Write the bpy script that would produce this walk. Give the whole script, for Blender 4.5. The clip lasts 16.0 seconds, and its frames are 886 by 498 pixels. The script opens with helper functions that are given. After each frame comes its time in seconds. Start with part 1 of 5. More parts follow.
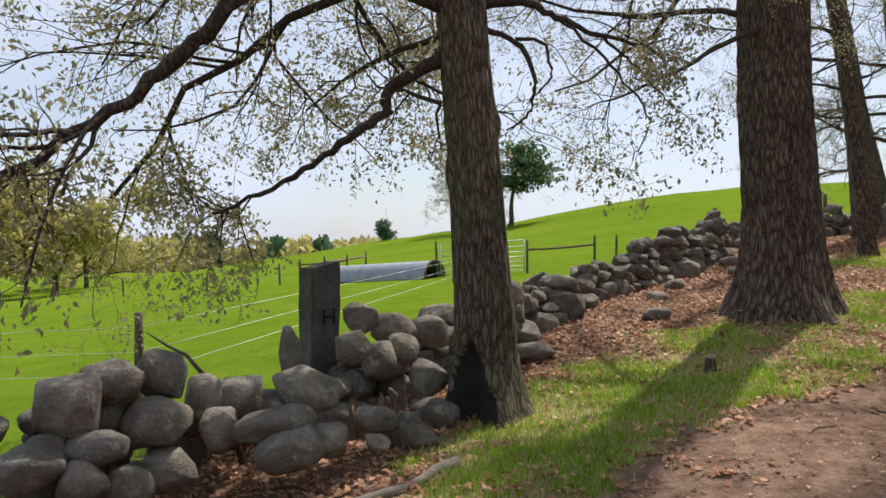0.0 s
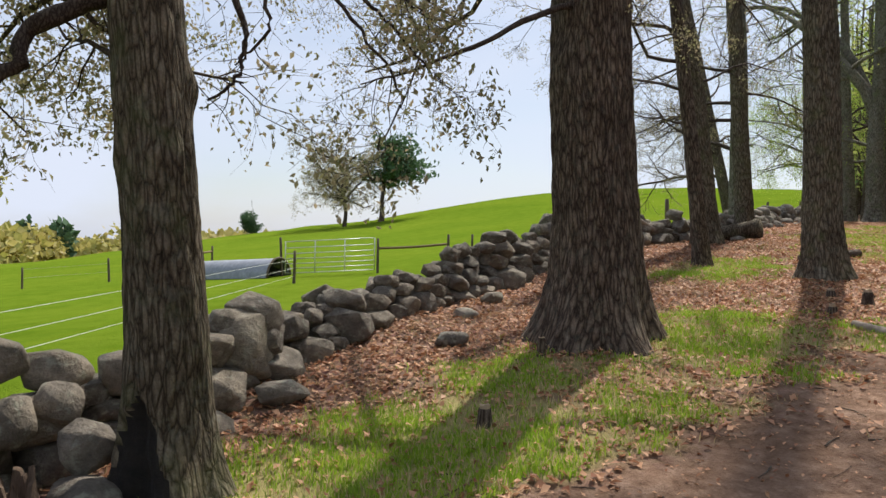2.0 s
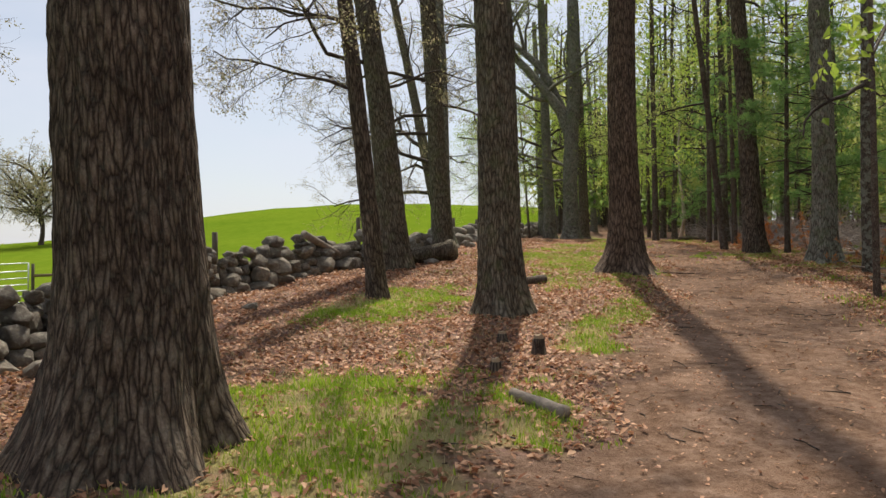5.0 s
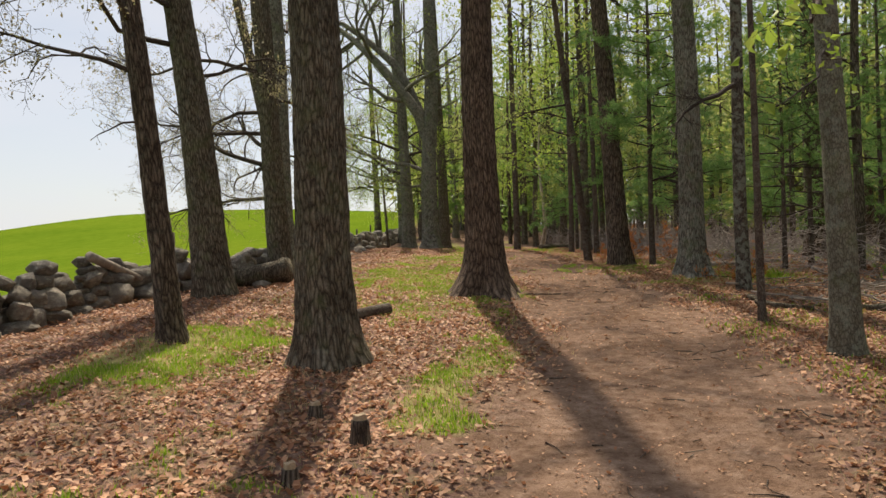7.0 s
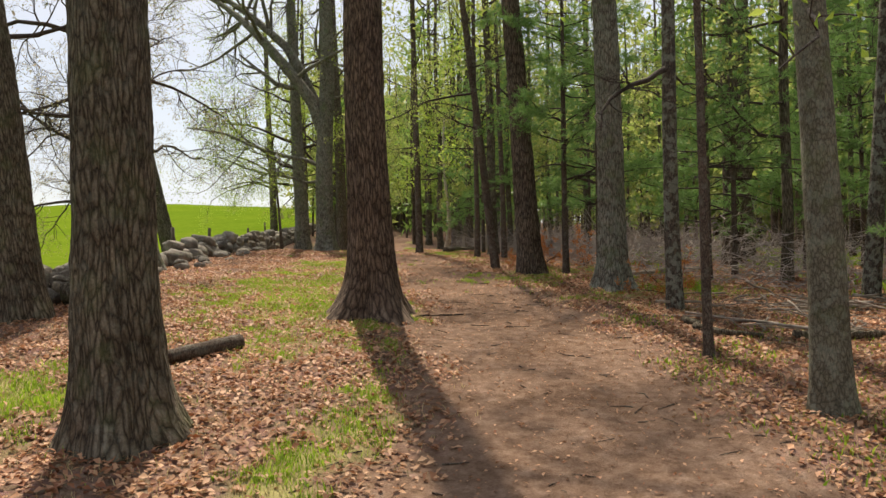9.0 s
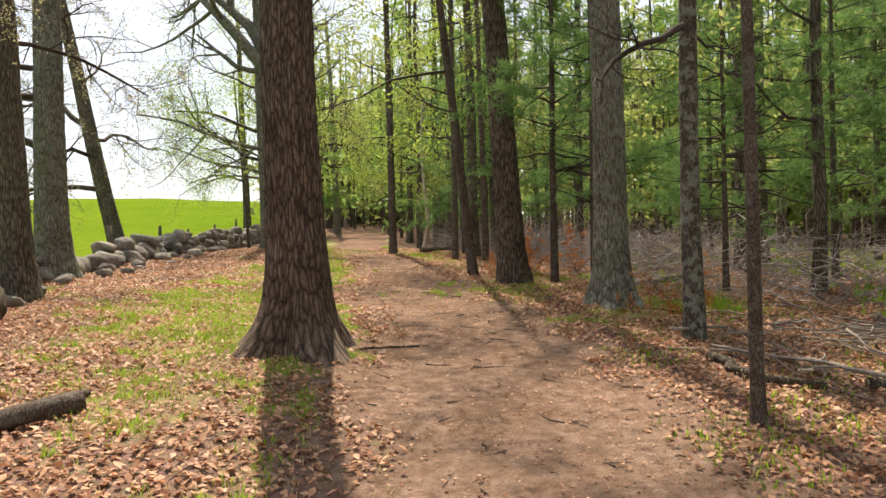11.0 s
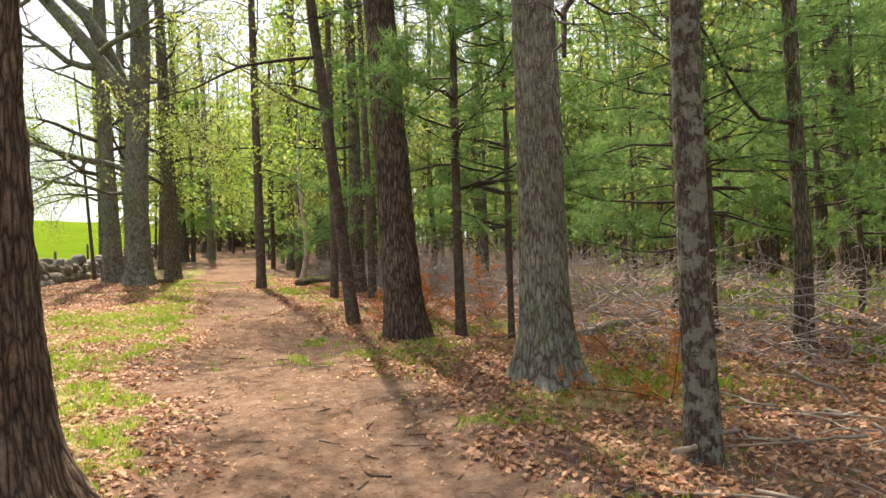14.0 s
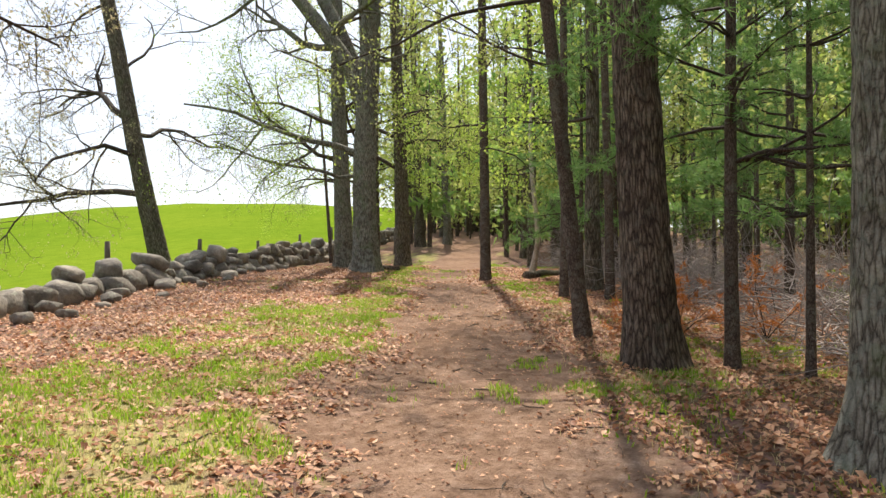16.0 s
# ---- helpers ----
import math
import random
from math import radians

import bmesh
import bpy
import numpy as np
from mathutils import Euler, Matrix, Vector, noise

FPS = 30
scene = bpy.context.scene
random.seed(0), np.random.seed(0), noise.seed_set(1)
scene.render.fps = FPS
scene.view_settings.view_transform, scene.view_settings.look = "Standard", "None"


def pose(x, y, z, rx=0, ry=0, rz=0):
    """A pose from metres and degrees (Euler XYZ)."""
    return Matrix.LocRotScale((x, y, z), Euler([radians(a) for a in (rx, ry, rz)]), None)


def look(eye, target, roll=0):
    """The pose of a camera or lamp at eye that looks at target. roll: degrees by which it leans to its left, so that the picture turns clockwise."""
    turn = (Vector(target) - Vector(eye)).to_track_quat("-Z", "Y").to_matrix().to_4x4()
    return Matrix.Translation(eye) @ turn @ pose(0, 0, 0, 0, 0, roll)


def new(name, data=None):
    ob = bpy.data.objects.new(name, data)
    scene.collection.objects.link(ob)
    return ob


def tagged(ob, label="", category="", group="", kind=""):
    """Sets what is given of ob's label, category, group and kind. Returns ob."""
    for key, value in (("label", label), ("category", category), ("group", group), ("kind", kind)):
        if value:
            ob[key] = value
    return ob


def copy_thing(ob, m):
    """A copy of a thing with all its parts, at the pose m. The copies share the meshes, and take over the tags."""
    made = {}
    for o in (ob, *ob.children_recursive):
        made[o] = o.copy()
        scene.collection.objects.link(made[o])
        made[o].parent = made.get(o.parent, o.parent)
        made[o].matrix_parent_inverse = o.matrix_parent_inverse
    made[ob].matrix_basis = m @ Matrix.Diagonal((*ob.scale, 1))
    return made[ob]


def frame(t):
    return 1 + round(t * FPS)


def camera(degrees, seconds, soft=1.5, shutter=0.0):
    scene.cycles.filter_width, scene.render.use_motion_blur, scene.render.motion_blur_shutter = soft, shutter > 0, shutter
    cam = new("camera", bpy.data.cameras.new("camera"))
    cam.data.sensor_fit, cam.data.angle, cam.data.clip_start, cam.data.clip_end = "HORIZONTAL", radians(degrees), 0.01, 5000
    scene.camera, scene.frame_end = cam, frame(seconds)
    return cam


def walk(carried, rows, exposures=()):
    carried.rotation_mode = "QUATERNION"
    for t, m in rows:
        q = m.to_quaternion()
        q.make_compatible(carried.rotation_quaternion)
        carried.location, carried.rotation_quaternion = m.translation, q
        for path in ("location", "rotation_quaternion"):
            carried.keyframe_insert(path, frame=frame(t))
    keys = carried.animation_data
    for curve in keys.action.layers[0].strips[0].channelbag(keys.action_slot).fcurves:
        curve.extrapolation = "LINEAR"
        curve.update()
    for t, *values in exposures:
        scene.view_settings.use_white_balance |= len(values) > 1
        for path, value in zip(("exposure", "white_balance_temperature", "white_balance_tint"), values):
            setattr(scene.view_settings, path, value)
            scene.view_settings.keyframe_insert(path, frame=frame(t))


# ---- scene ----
cam = camera(61.4, 16.0, 1.5)
METRES, EYE, TILT, LEAN, TURN = 18.0, 1.30, 0.0, 0.0, 0.0
ROWS = [
    (0.0, 0.0, 0.0, 0.0, 0.0, 0.0, -0.0),
    (0.5, 0.0161, 0.0227, 0.0019, -0.49, -0.24, -0.54),
    (1.0, 0.0381, 0.0443, 0.0032, -2.39, -0.5, -0.44),
    (1.5, 0.0549, 0.0662, 0.0043, -7.14, -0.54, -0.58),
    (2.0, 0.0697, 0.0909, 0.0087, -9.4, -0.31, -1.06),
    (2.5, 0.0875, 0.1102, 0.0101, -9.74, 0.64, -1.24),
    (3.0, 0.107, 0.13, 0.0133, -8.79, 1.22, -1.07),
    (3.5, 0.1276, 0.1509, 0.0147, -13.93, 0.82, -1.21),
    (4.0, 0.1505, 0.1651, 0.0172, -21.39, 0.89, -1.02),
    (4.5, 0.1734, 0.1826, 0.0218, -25.33, 1.02, 0.02),
    (5.0, 0.1922, 0.2099, 0.0234, -29.03, 1.02, -0.02),
    (7.5, 0.302, 0.3186, 0.0428, -41.41, 1.27, 1.16),
    (8.0, 0.3239, 0.34, 0.0441, -43.83, 1.28, 0.98),
    (8.5, 0.348, 0.3601, 0.0487, -45.85, 1.14, 0.93),
    (11.0, 0.4875, 0.4549, 0.0641, -47.12, 0.49, 0.87),
    (11.5, 0.5142, 0.4737, 0.0684, -52.13, 0.21, 0.75),
    (12.0, 0.5417, 0.491, 0.0734, -55.45, 1.46, 0.75),
    (12.5, 0.5636, 0.5132, 0.0756, -57.68, 2.94, 0.72),
    (13.0, 0.5868, 0.5334, 0.0769, -59.94, 1.76, 1.05),
    (13.5, 0.6132, 0.5491, 0.082, -57.85, 1.84, 1.91),
    (14.0, 0.6392, 0.5695, 0.083, -55.27, 1.8, 1.65),
    (14.5, 0.6662, 0.5879, 0.0849, -51.81, 1.47, 1.4),
    (15.0, 0.6903, 0.6053, 0.0895, -45.08, 1.64, 1.13),
    (15.5, 0.7153, 0.6298, 0.0902, -41.39, 1.56, 0.38),
    (16.0, 0.7404, 0.6512, 0.0913, -37.01, 0.98, -0.09),
]
EXPOSURES = [(0.0, .32, 6600, 10), (4.0, .24, 6900, 10), (8.0, .30, 7500, 10), (11.0, .88, 7400, 10), (12.0, 1.02, 7600, 10), (13.0, 1.24, 7700, 10), (14.7, 1.24, 7300, 10), (16.0, .93, 6900, 10)]
walk(cam, [(t, pose(0, 0, EYE, TILT, LEAN, TURN) @ pose(METRES * x, METRES * y, METRES * z, 90 + pitch, roll, yaw)) for t, x, y, z, yaw, pitch, roll in ROWS], EXPOSURES)

# ---- light: high spring sun ahead of the walker, thin bright cloud ----
SUN_EL, SUN_AZ = 56.0, 34.5
world = bpy.data.worlds.new("sky")
scene.world = world
world.use_nodes = True
wn, wl = world.node_tree.nodes, world.node_tree.links
wn.clear()
w_out = wn.new("ShaderNodeOutputWorld")
w_bg = wn.new("ShaderNodeBackground")
w_bg.inputs["Strength"].default_value = 0.105
w_sky = wn.new("ShaderNodeTexSky")
w_sky.sky_type = "NISHITA"
w_sky.sun_disc = False
w_sky.sun_elevation = radians(SUN_EL)
w_sky.sun_rotation = radians(SUN_AZ)
w_sky.dust_density = 1.5
w_co = wn.new("ShaderNodeTexCoord")
w_map = wn.new("ShaderNodeMapping")
w_map.inputs["Scale"].default_value = (1.6, 1.6, 4.5)
w_noise = wn.new("ShaderNodeTexNoise")
w_noise.inputs["Scale"].default_value = 1.7
w_noise.inputs["Detail"].default_value = 5.0
w_noise.inputs["Roughness"].default_value = 0.52
w_ramp = wn.new("ShaderNodeMapRange")
w_ramp.inputs["From Min"].default_value = 0.30
w_ramp.inputs["From Max"].default_value = 0.68
w_ramp.inputs["To Min"].default_value = 0.30
w_ramp.inputs["To Max"].default_value = 0.95
w_mix = wn.new("ShaderNodeMix")
w_mix.data_type = "RGBA"
w_mix.inputs[7].default_value = (5.9, 6.5, 7.9, 1)
wl.new(w_co.outputs["Generated"], w_map.inputs["Vector"])
wl.new(w_map.outputs["Vector"], w_noise.inputs["Vector"])
wl.new(w_noise.outputs["Fac"], w_ramp.inputs["Value"])
wl.new(w_ramp.outputs["Result"], w_mix.inputs[0])
wl.new(w_sky.outputs["Color"], w_mix.inputs[6])
wl.new(w_mix.outputs[2], w_bg.inputs["Color"])
wl.new(w_bg.outputs["Background"], w_out.inputs["Surface"])

sun_data = bpy.data.lights.new("sun", "SUN")
sun_data.energy = 4.8
sun_data.angle = radians(1.0)
sun_data.color = (1.0, 0.95, 0.86)
sun = new("sun", sun_data)
sx, sy = math.sin(radians(SUN_AZ)), math.cos(radians(SUN_AZ))
sun.matrix_world = look((sx * 40, sy * 40, 40 * math.tan(radians(SUN_EL))), (0, 0, 0))


# ---- plan: u runs along the path, v to its right ----
def xy(u, v):
    return .751 * u + .66 * v, .66 * u - .751 * v


def uv(x, y):
    return x * .751 + y * .66, x * .66 - y * .751


WALL_LINE = ((-12, -4.2), (0, -5.0), (3, -5.4), (6.6, -6.3), (11.4, -7.2), (15, -8.1), (18.5, -7.9), (21, -7.3), (25, -8.2), (30, -8.5), (37, -9.2), (43, -10.1), (60, -12.5), (120, -22))
PATH_LINE = ((-20, -.4), (5, -.4), (9, .0), (12, -.1), (16, .1), (20, -.25), (22.7, -.85), (25.5, -1.45), (28.5, -1.9), (31, -2.45), (36, -3.7), (50, -5.8), (80, -12), (140, -24))
PATH_HALF = ((-20, 2.1), (5, 2.05), (9, 1.55), (12, 1.3), (16, 1.25), (20, 1.2), (23, 1.05), (28, .8), (34, .66), (50, .8), (140, .8))


def along(line, u):
    return np.interp(u, [p[0] for p in line], [p[1] for p in line])


def smooth(a, b, x):
    s = np.clip((x - a) / (b - a), 0, 1)
    return s * s * (3 - 2 * s)


def vnoise(x, y, seed=0):
    """Smooth value noise from 0 to 1 for whole arrays."""
    x, y = np.asarray(x, float), np.asarray(y, float)
    xi, yi = np.floor(x).astype(np.int64), np.floor(y).astype(np.int64)
    fx, fy = x - xi, y - yi
    fx, fy = fx * fx * (3 - 2 * fx), fy * fy * (3 - 2 * fy)

    def h(a, b):
        n = (a * 374761393 + b * 668265263 + seed * 974711) & 0x7fffffff
        n = ((n ^ (n >> 13)) * 1274126177) & 0x7fffffff
        return ((n ^ (n >> 16)) & 0xffff) / 65535.0
    return (h(xi, yi) * (1 - fx) + h(xi + 1, yi) * fx) * (1 - fy) + (h(xi, yi + 1) * (1 - fx) + h(xi + 1, yi + 1) * fx) * fy


def near_ground(x, y):
    u, v = uv(x, y)
    uu = np.clip(u, -10, 110)
    a = np.minimum(uu, 45)
    g = -.3 + .086 * a - .0013 * np.maximum(a - 20, 0) ** 2 + .07 * np.maximum(uu - 45, 0)
    g = g + .12 * smooth(12, 20, u) * (1 - smooth(30, 42, u)) - .28 * (1 - smooth(4, 9, u)) * (1 - smooth(-4.5, -2, v))
    return g - .02 * np.clip(v, -12, 12)


def field_ground(x, y):
    gx, gy = np.clip(x, -45, 110), np.clip(y, -60, 125)
    yp = np.maximum(gy, 0)
    b = np.minimum(yp / 110, 1.1)
    ridge = np.where(gx < 0, .148 * gx, 8.0 * (1 - np.exp(-(np.maximum(gx, 0) / 32) ** 1.6)))
    f = -.25 + .0003 * gy * np.abs(gy) + .06 * gx * (1 - b) + ridge * b
    r = np.hypot(x - 5, y - 5)
    return f - 9 * smooth(118, 230, y) - 4 * smooth(150, 330, r) - 80 * smooth(320, 1000, r)


def terrain(x, y):
    u, v = uv(x, y)
    w = along(WALL_LINE, u)
    s = smooth(w - 2.2, w + .4, v)
    return near_ground(x, y) * s + field_ground(x, y) * (1 - s)


def relief(x, y):
    """Small unevenness of the trodden and overgrown ground."""
    u, v = uv(x, y)
    c, hw = along(PATH_LINE, u), along(PATH_HALF, u)
    on = 1 - smooth(hw * .6, hw * 1.3, np.abs(v - c))
    bumps = (vnoise(x * 1.3, y * 1.3, 3) - .5) * .07 + (vnoise(x * 4.1, y * 4.1, 4) - .5) * .03
    return bumps * (1 - .65 * on) - .03 * on


def ground_z(x, y):
    return float(terrain(x, y) + relief(x, y))


def masks(x, y):
    """How much path, field and grass there is at places of the plan."""
    u, v = uv(x, y)
    c, hw = along(PATH_LINE, u), along(PATH_HALF, u)
    edge = (vnoise(x * 1.7, y * 1.7, 11) - .5) * .9 + (vnoise(x * 5, y * 5, 12) - .5) * .4
    path = 1 - smooth(-.35, .35, np.abs(v - c) - hw + edge)
    w = along(WALL_LINE, u)
    fld = 1 - smooth(w - .7, w - .1, v)
    n = vnoise(x * .55, y * .55, 21) * .6 + vnoise(x * 1.9, y * 1.9, 22) * .4

    def blob(bu, bv, ru, rv, k=1.0):
        return k * np.exp(-((u - bu) / ru) ** 2 - ((v - bv) / rv) ** 2)
    g = blob(4.4, -2.9, 3.0, 1.25, 1.15) + blob(9.2, -2.6, 2.6, 1.0, .85) + blob(15.6, -5.0, 1.7, 1.0, 1.1) + blob(19.5, -3.1, 3.4, 1.5, .78)
    g = g + blob(25, -4.6, 4.2, 1.2, .58) + blob(29, -3.6, 4.5, .8, .7) + blob(33.5, -.9, 2.6, 1.0, 1.1) + blob(26, 15, 9, 4.5, .95) + blob(22, 6.5, 1.5, 1.5, .5)
    g = g + blob(22.5, 2.7, .9, .6, .8) + blob(13.5, -1.6, 4, .45, .6) + .5 * blob(45, -7, 12, 2.5)
    g = g + blob(23.5, -3.1, 3.0, .9, .55) + blob(20.2, -2.3, 1.2, .8, .8) + blob(21.5, 1.9, .8, .5, .55) + blob(10.5, -4.2, 1.5, .6, .35)
    g = g + blob(4.8, -4.1, 1.4, .8, .85) + blob(7.6, -4.1, 1.3, .8, .7) + blob(10.2, -3.5, 1.4, .7, .55) + blob(14.3, -5.0, 1.3, 1.0, .75)
    g = g + blob(13.6, -1.8, .9, .45, .8) + blob(23.2, -5.0, 2.0, .9, .5) + blob(19.4, -1.5, 1.6, .55, .85) + blob(25.2, -2.7, 2.2, .6, .4) + blob(24.8, .5, .9, .4, .9) + blob(28.2, 8.0, 2.6, 2.6, .8) + blob(15.8, 1.5, .6, .35, .6)
    verge = np.exp(-((np.abs(v - c) - hw - .55) / .45) ** 2) * smooth(26, 29, u) * (1 - smooth(46, 54, u))
    g = (g + .85 * verge) * (1 - path)
    n2 = vnoise(x * 6.5, y * 6.5, 23)
    patchy = 1 + 1.7 * smooth(18, 22, u)
    grass = smooth(.46, 1.0, g - .2 * smooth(18, 22, u) + ((n - .5) * .9 + (n2 - .5) * .6) * patchy)
    return path, fld, grass * (1 - fld)


# ---- materials ----
def material(name):
    m = bpy.data.materials.new(name)
    m.use_nodes = True
    n, l = m.node_tree.nodes, m.node_tree.links
    return m, n, l, n["Principled BSDF"]


def ramp(n, l, fac, stops):
    r = n.new("ShaderNodeValToRGB")
    while len(r.color_ramp.elements) < len(stops):
        r.color_ramp.elements.new(.5)
    for e, (p, c) in zip(r.color_ramp.elements, stops):
        e.position, e.color = p, (*c, 1)
    l.new(fac, r.inputs["Fac"])
    return r.outputs["Color"]


def noise_node(n, l, scale, detail=4, rough=.55, vec=None, kind="ShaderNodeTexNoise"):
    t = n.new(kind)
    t.inputs["Scale"].default_value = scale
    t.inputs["Detail"].default_value = detail
    t.inputs["Roughness"].default_value = rough
    if vec is not None:
        l.new(vec, t.inputs["Vector"])
    return t.outputs["Fac"]


def mix(n, l, fac, a, b, mode="MIX"):
    m = n.new("ShaderNodeMix")
    m.data_type, m.blend_type = "RGBA", mode
    for sock, val in ((m.inputs[0], fac), (m.inputs[6], a), (m.inputs[7], b)):
        if isinstance(val, (int, float)):
            sock.default_value = val
        elif isinstance(val, tuple):
            sock.default_value = (*val, 1)
        else:
            l.new(val, sock)
    return m.outputs[2]


def math_node(n, l, op, a, b=0.0, clamp=False):
    m = n.new("ShaderNodeMath")
    m.operation, m.use_clamp = op, clamp
    for sock, val in zip(m.inputs, (a, b)):
        if isinstance(val, (int, float)):
            sock.default_value = val
        else:
            l.new(val, sock)
    return m.outputs[0]


def bump(n, l, height, strength, distance, shader, other=None):
    b = n.new("ShaderNodeBump")
    b.inputs["Strength"].default_value, b.inputs["Distance"].default_value = strength, distance
    l.new(height, b.inputs["Height"])
    if other is not None:
        l.new(other, b.inputs["Normal"])
    l.new(b.outputs["Normal"], shader.inputs["Normal"])
    return b.outputs["Normal"]


def coords(n, l, scale=(1, 1, 1), kind="Object"):
    c, m = n.new("ShaderNodeTexCoord"), n.new("ShaderNodeMapping")
    m.inputs["Scale"].default_value = scale
    l.new(c.outputs[kind], m.inputs["Vector"])
    return m.outputs["Vector"]


def bark(name, dark, mid, light, lichen=0.0, plate=9.0, stretch=.16, depth=.03, moss=0.0):
    """Ridged bark: long interlaced plates, cross cracks, grain, and blotches."""
    m, n, l, s = material(name)
    along_bole = n.new("ShaderNodeAttribute")
    along_bole.attribute_name = "bark_way"

    def stretched(k):
        mp = n.new("ShaderNodeMapping")
        mp.inputs["Scale"].default_value = (1, 1, k)
        l.new(along_bole.outputs["Vector"], mp.inputs["Vector"])
        return mp.outputs["Vector"]
    vec, even = stretched(stretch), coords(n, l)

    def bent(source, scale, amount):
        w = n.new("ShaderNodeTexNoise")
        w.inputs["Scale"].default_value, w.inputs["Detail"].default_value = scale, 3
        l.new(source, w.inputs["Vector"])
        add = n.new("ShaderNodeVectorMath")
        add.operation = "MULTIPLY_ADD"
        add.inputs[1].default_value = (amount, amount, amount)
        l.new(w.outputs["Color"], add.inputs[0])
        l.new(source, add.inputs[2])
        return add.outputs[0]

    def cells(source, scale):
        v = n.new("ShaderNodeTexVoronoi")
        v.feature = "DISTANCE_TO_EDGE"
        v.inputs["Scale"].default_value = scale
        l.new(source, v.inputs["Vector"])
        return v.outputs["Distance"]
    way = bent(bent(vec, plate * .5, .8 / plate), plate * 2.4, .45 / plate)
    ridge = math_node(n, l, "POWER", math_node(n, l, "MULTIPLY", cells(way, plate * 2.2), 3.2, True), .7)
    cross = math_node(n, l, "MULTIPLY", cells(bent(stretched(stretch * 2.2), plate * 2, .6 / plate), plate * 3.0), 5.0, True)
    fine = noise_node(n, l, plate * 5, 6, .7, way)
    grain = noise_node(n, l, 75, 4, .65, even)
    coarse = noise_node(n, l, 1.9, 4, .55, even)
    plates = math_node(n, l, "ADD", math_node(n, l, "MULTIPLY", cross, .3), .7)
    h = math_node(n, l, "MULTIPLY", ridge, plates)
    h = math_node(n, l, "ADD", math_node(n, l, "MULTIPLY", h, .66), math_node(n, l, "MULTIPLY", fine, .42))
    col = ramp(n, l, h, ((.18, dark), (.48, mid), (.92, light)))
    col = mix(n, l, .75, col, ramp(n, l, coarse, ((.3, (.62, .56, .52)), (.5, (1, 1, 1)), (.7, (1.3, 1.27, 1.2)))), "MULTIPLY")
    col = mix(n, l, .5, col, ramp(n, l, grain, ((.3, (.55, .55, .55)), (.7, (1.4, 1.4, 1.4)))), "MULTIPLY")
    if lichen:
        spots = noise_node(n, l, 9, 6, .68, even)
        fac = math_node(n, l, "MULTIPLY", ramp(n, l, spots, ((.54 - lichen * .1, (0, 0, 0)), (.60 - lichen * .1, (1, 1, 1)))), min(1, lichen * 1.1))
        fac = math_node(n, l, "MULTIPLY", fac, math_node(n, l, "ADD", math_node(n, l, "MULTIPLY", grain, 1.0), .35, True))
        col = mix(n, l, fac, col, (.27, .29, .235))
    if moss:
        spots = noise_node(n, l, 3.0, 5, .6, even)
        fac = math_node(n, l, "MULTIPLY", ramp(n, l, spots, ((.52, (0, 0, 0)), (.68, (1, 1, 1)))), moss)
        col = mix(n, l, fac, col, (.10, .13, .045))
    l.new(col, s.inputs["Base Color"])
    s.inputs["Roughness"].default_value = .93
    s.inputs["Specular IOR Level"].default_value = .2
    bump(n, l, h, 1.0, depth, s)
    return m


M_OAK = bark("oak_bark", (.018, .013, .010), (.092, .066, .049), (.23, .18, .137), .10, 12.5, .18, .026)
M_OAK_GREY = bark("grey_oak_bark", (.022, .017, .012), (.105, .083, .058), (.235, .200, .150), .15, 13, .19, .024, .35)
M_PLATED = bark("plated_bark", (.018, .012, .009), (.105, .072, .051), (.235, .172, .127), 0, 13, .17, .028)
M_LICHEN = bark("lichen_bark", (.022, .017, .013), (.075, .06, .047), (.15, .125, .10), .55, 14, .3, .012, .2)
M_SMOOTH = bark("smooth_grey_bark", (.05, .045, .033), (.13, .118, .086), (.20, .185, .14), .3, 18, .4, .005, .45)
M_THIN = bark("sapling_bark", (.03, .021, .016), (.09, .065, .05), (.16, .125, .10), .2, 22, .4, .005)
M_TWIG = bark("twig_bark", (.02, .015, .012), (.06, .046, .038), (.12, .098, .08), 0, 20, .4, .003)
M_PALE_OAK = bark("pale_oak_bark", (.035, .029, .022), (.15, .135, .105), (.30, .28, .23), .40, 14, .2, .020, .5)
M_PALE = bark("pale_bark", (.20, .17, .13), (.40, .35, .28), (.55, .50, .42), 0, 20, .4, .005)


def leaf_material(name, a, b, through_light=.45, rough=.55):
    m, n, l, s = material(name)
    g = n.new("ShaderNodeNewGeometry")
    col = ramp(n, l, g.outputs["Random Per Island"], ((0, a), (1, b)))
    big = noise_node(n, l, .8, 2, .5, coords(n, l))
    col = mix(n, l, .5, col, ramp(n, l, big, ((.3, (.65, .7, .6)), (.7, (1.3, 1.25, 1.2)))), "MULTIPLY")
    l.new(col, s.inputs["Base Color"])
    s.inputs["Roughness"].default_value = rough
    s.inputs["Specular IOR Level"].default_value = .3
    t = n.new("ShaderNodeBsdfTranslucent")
    l.new(col, t.inputs["Color"])
    mx = n.new("ShaderNodeMixShader")
    mx.inputs[0].default_value = through_light
    l.new(s.outputs[0], mx.inputs[1])
    l.new(t.outputs[0], mx.inputs[2])
    l.new(mx.outputs[0], n["Material Output"].inputs["Surface"])
    return m


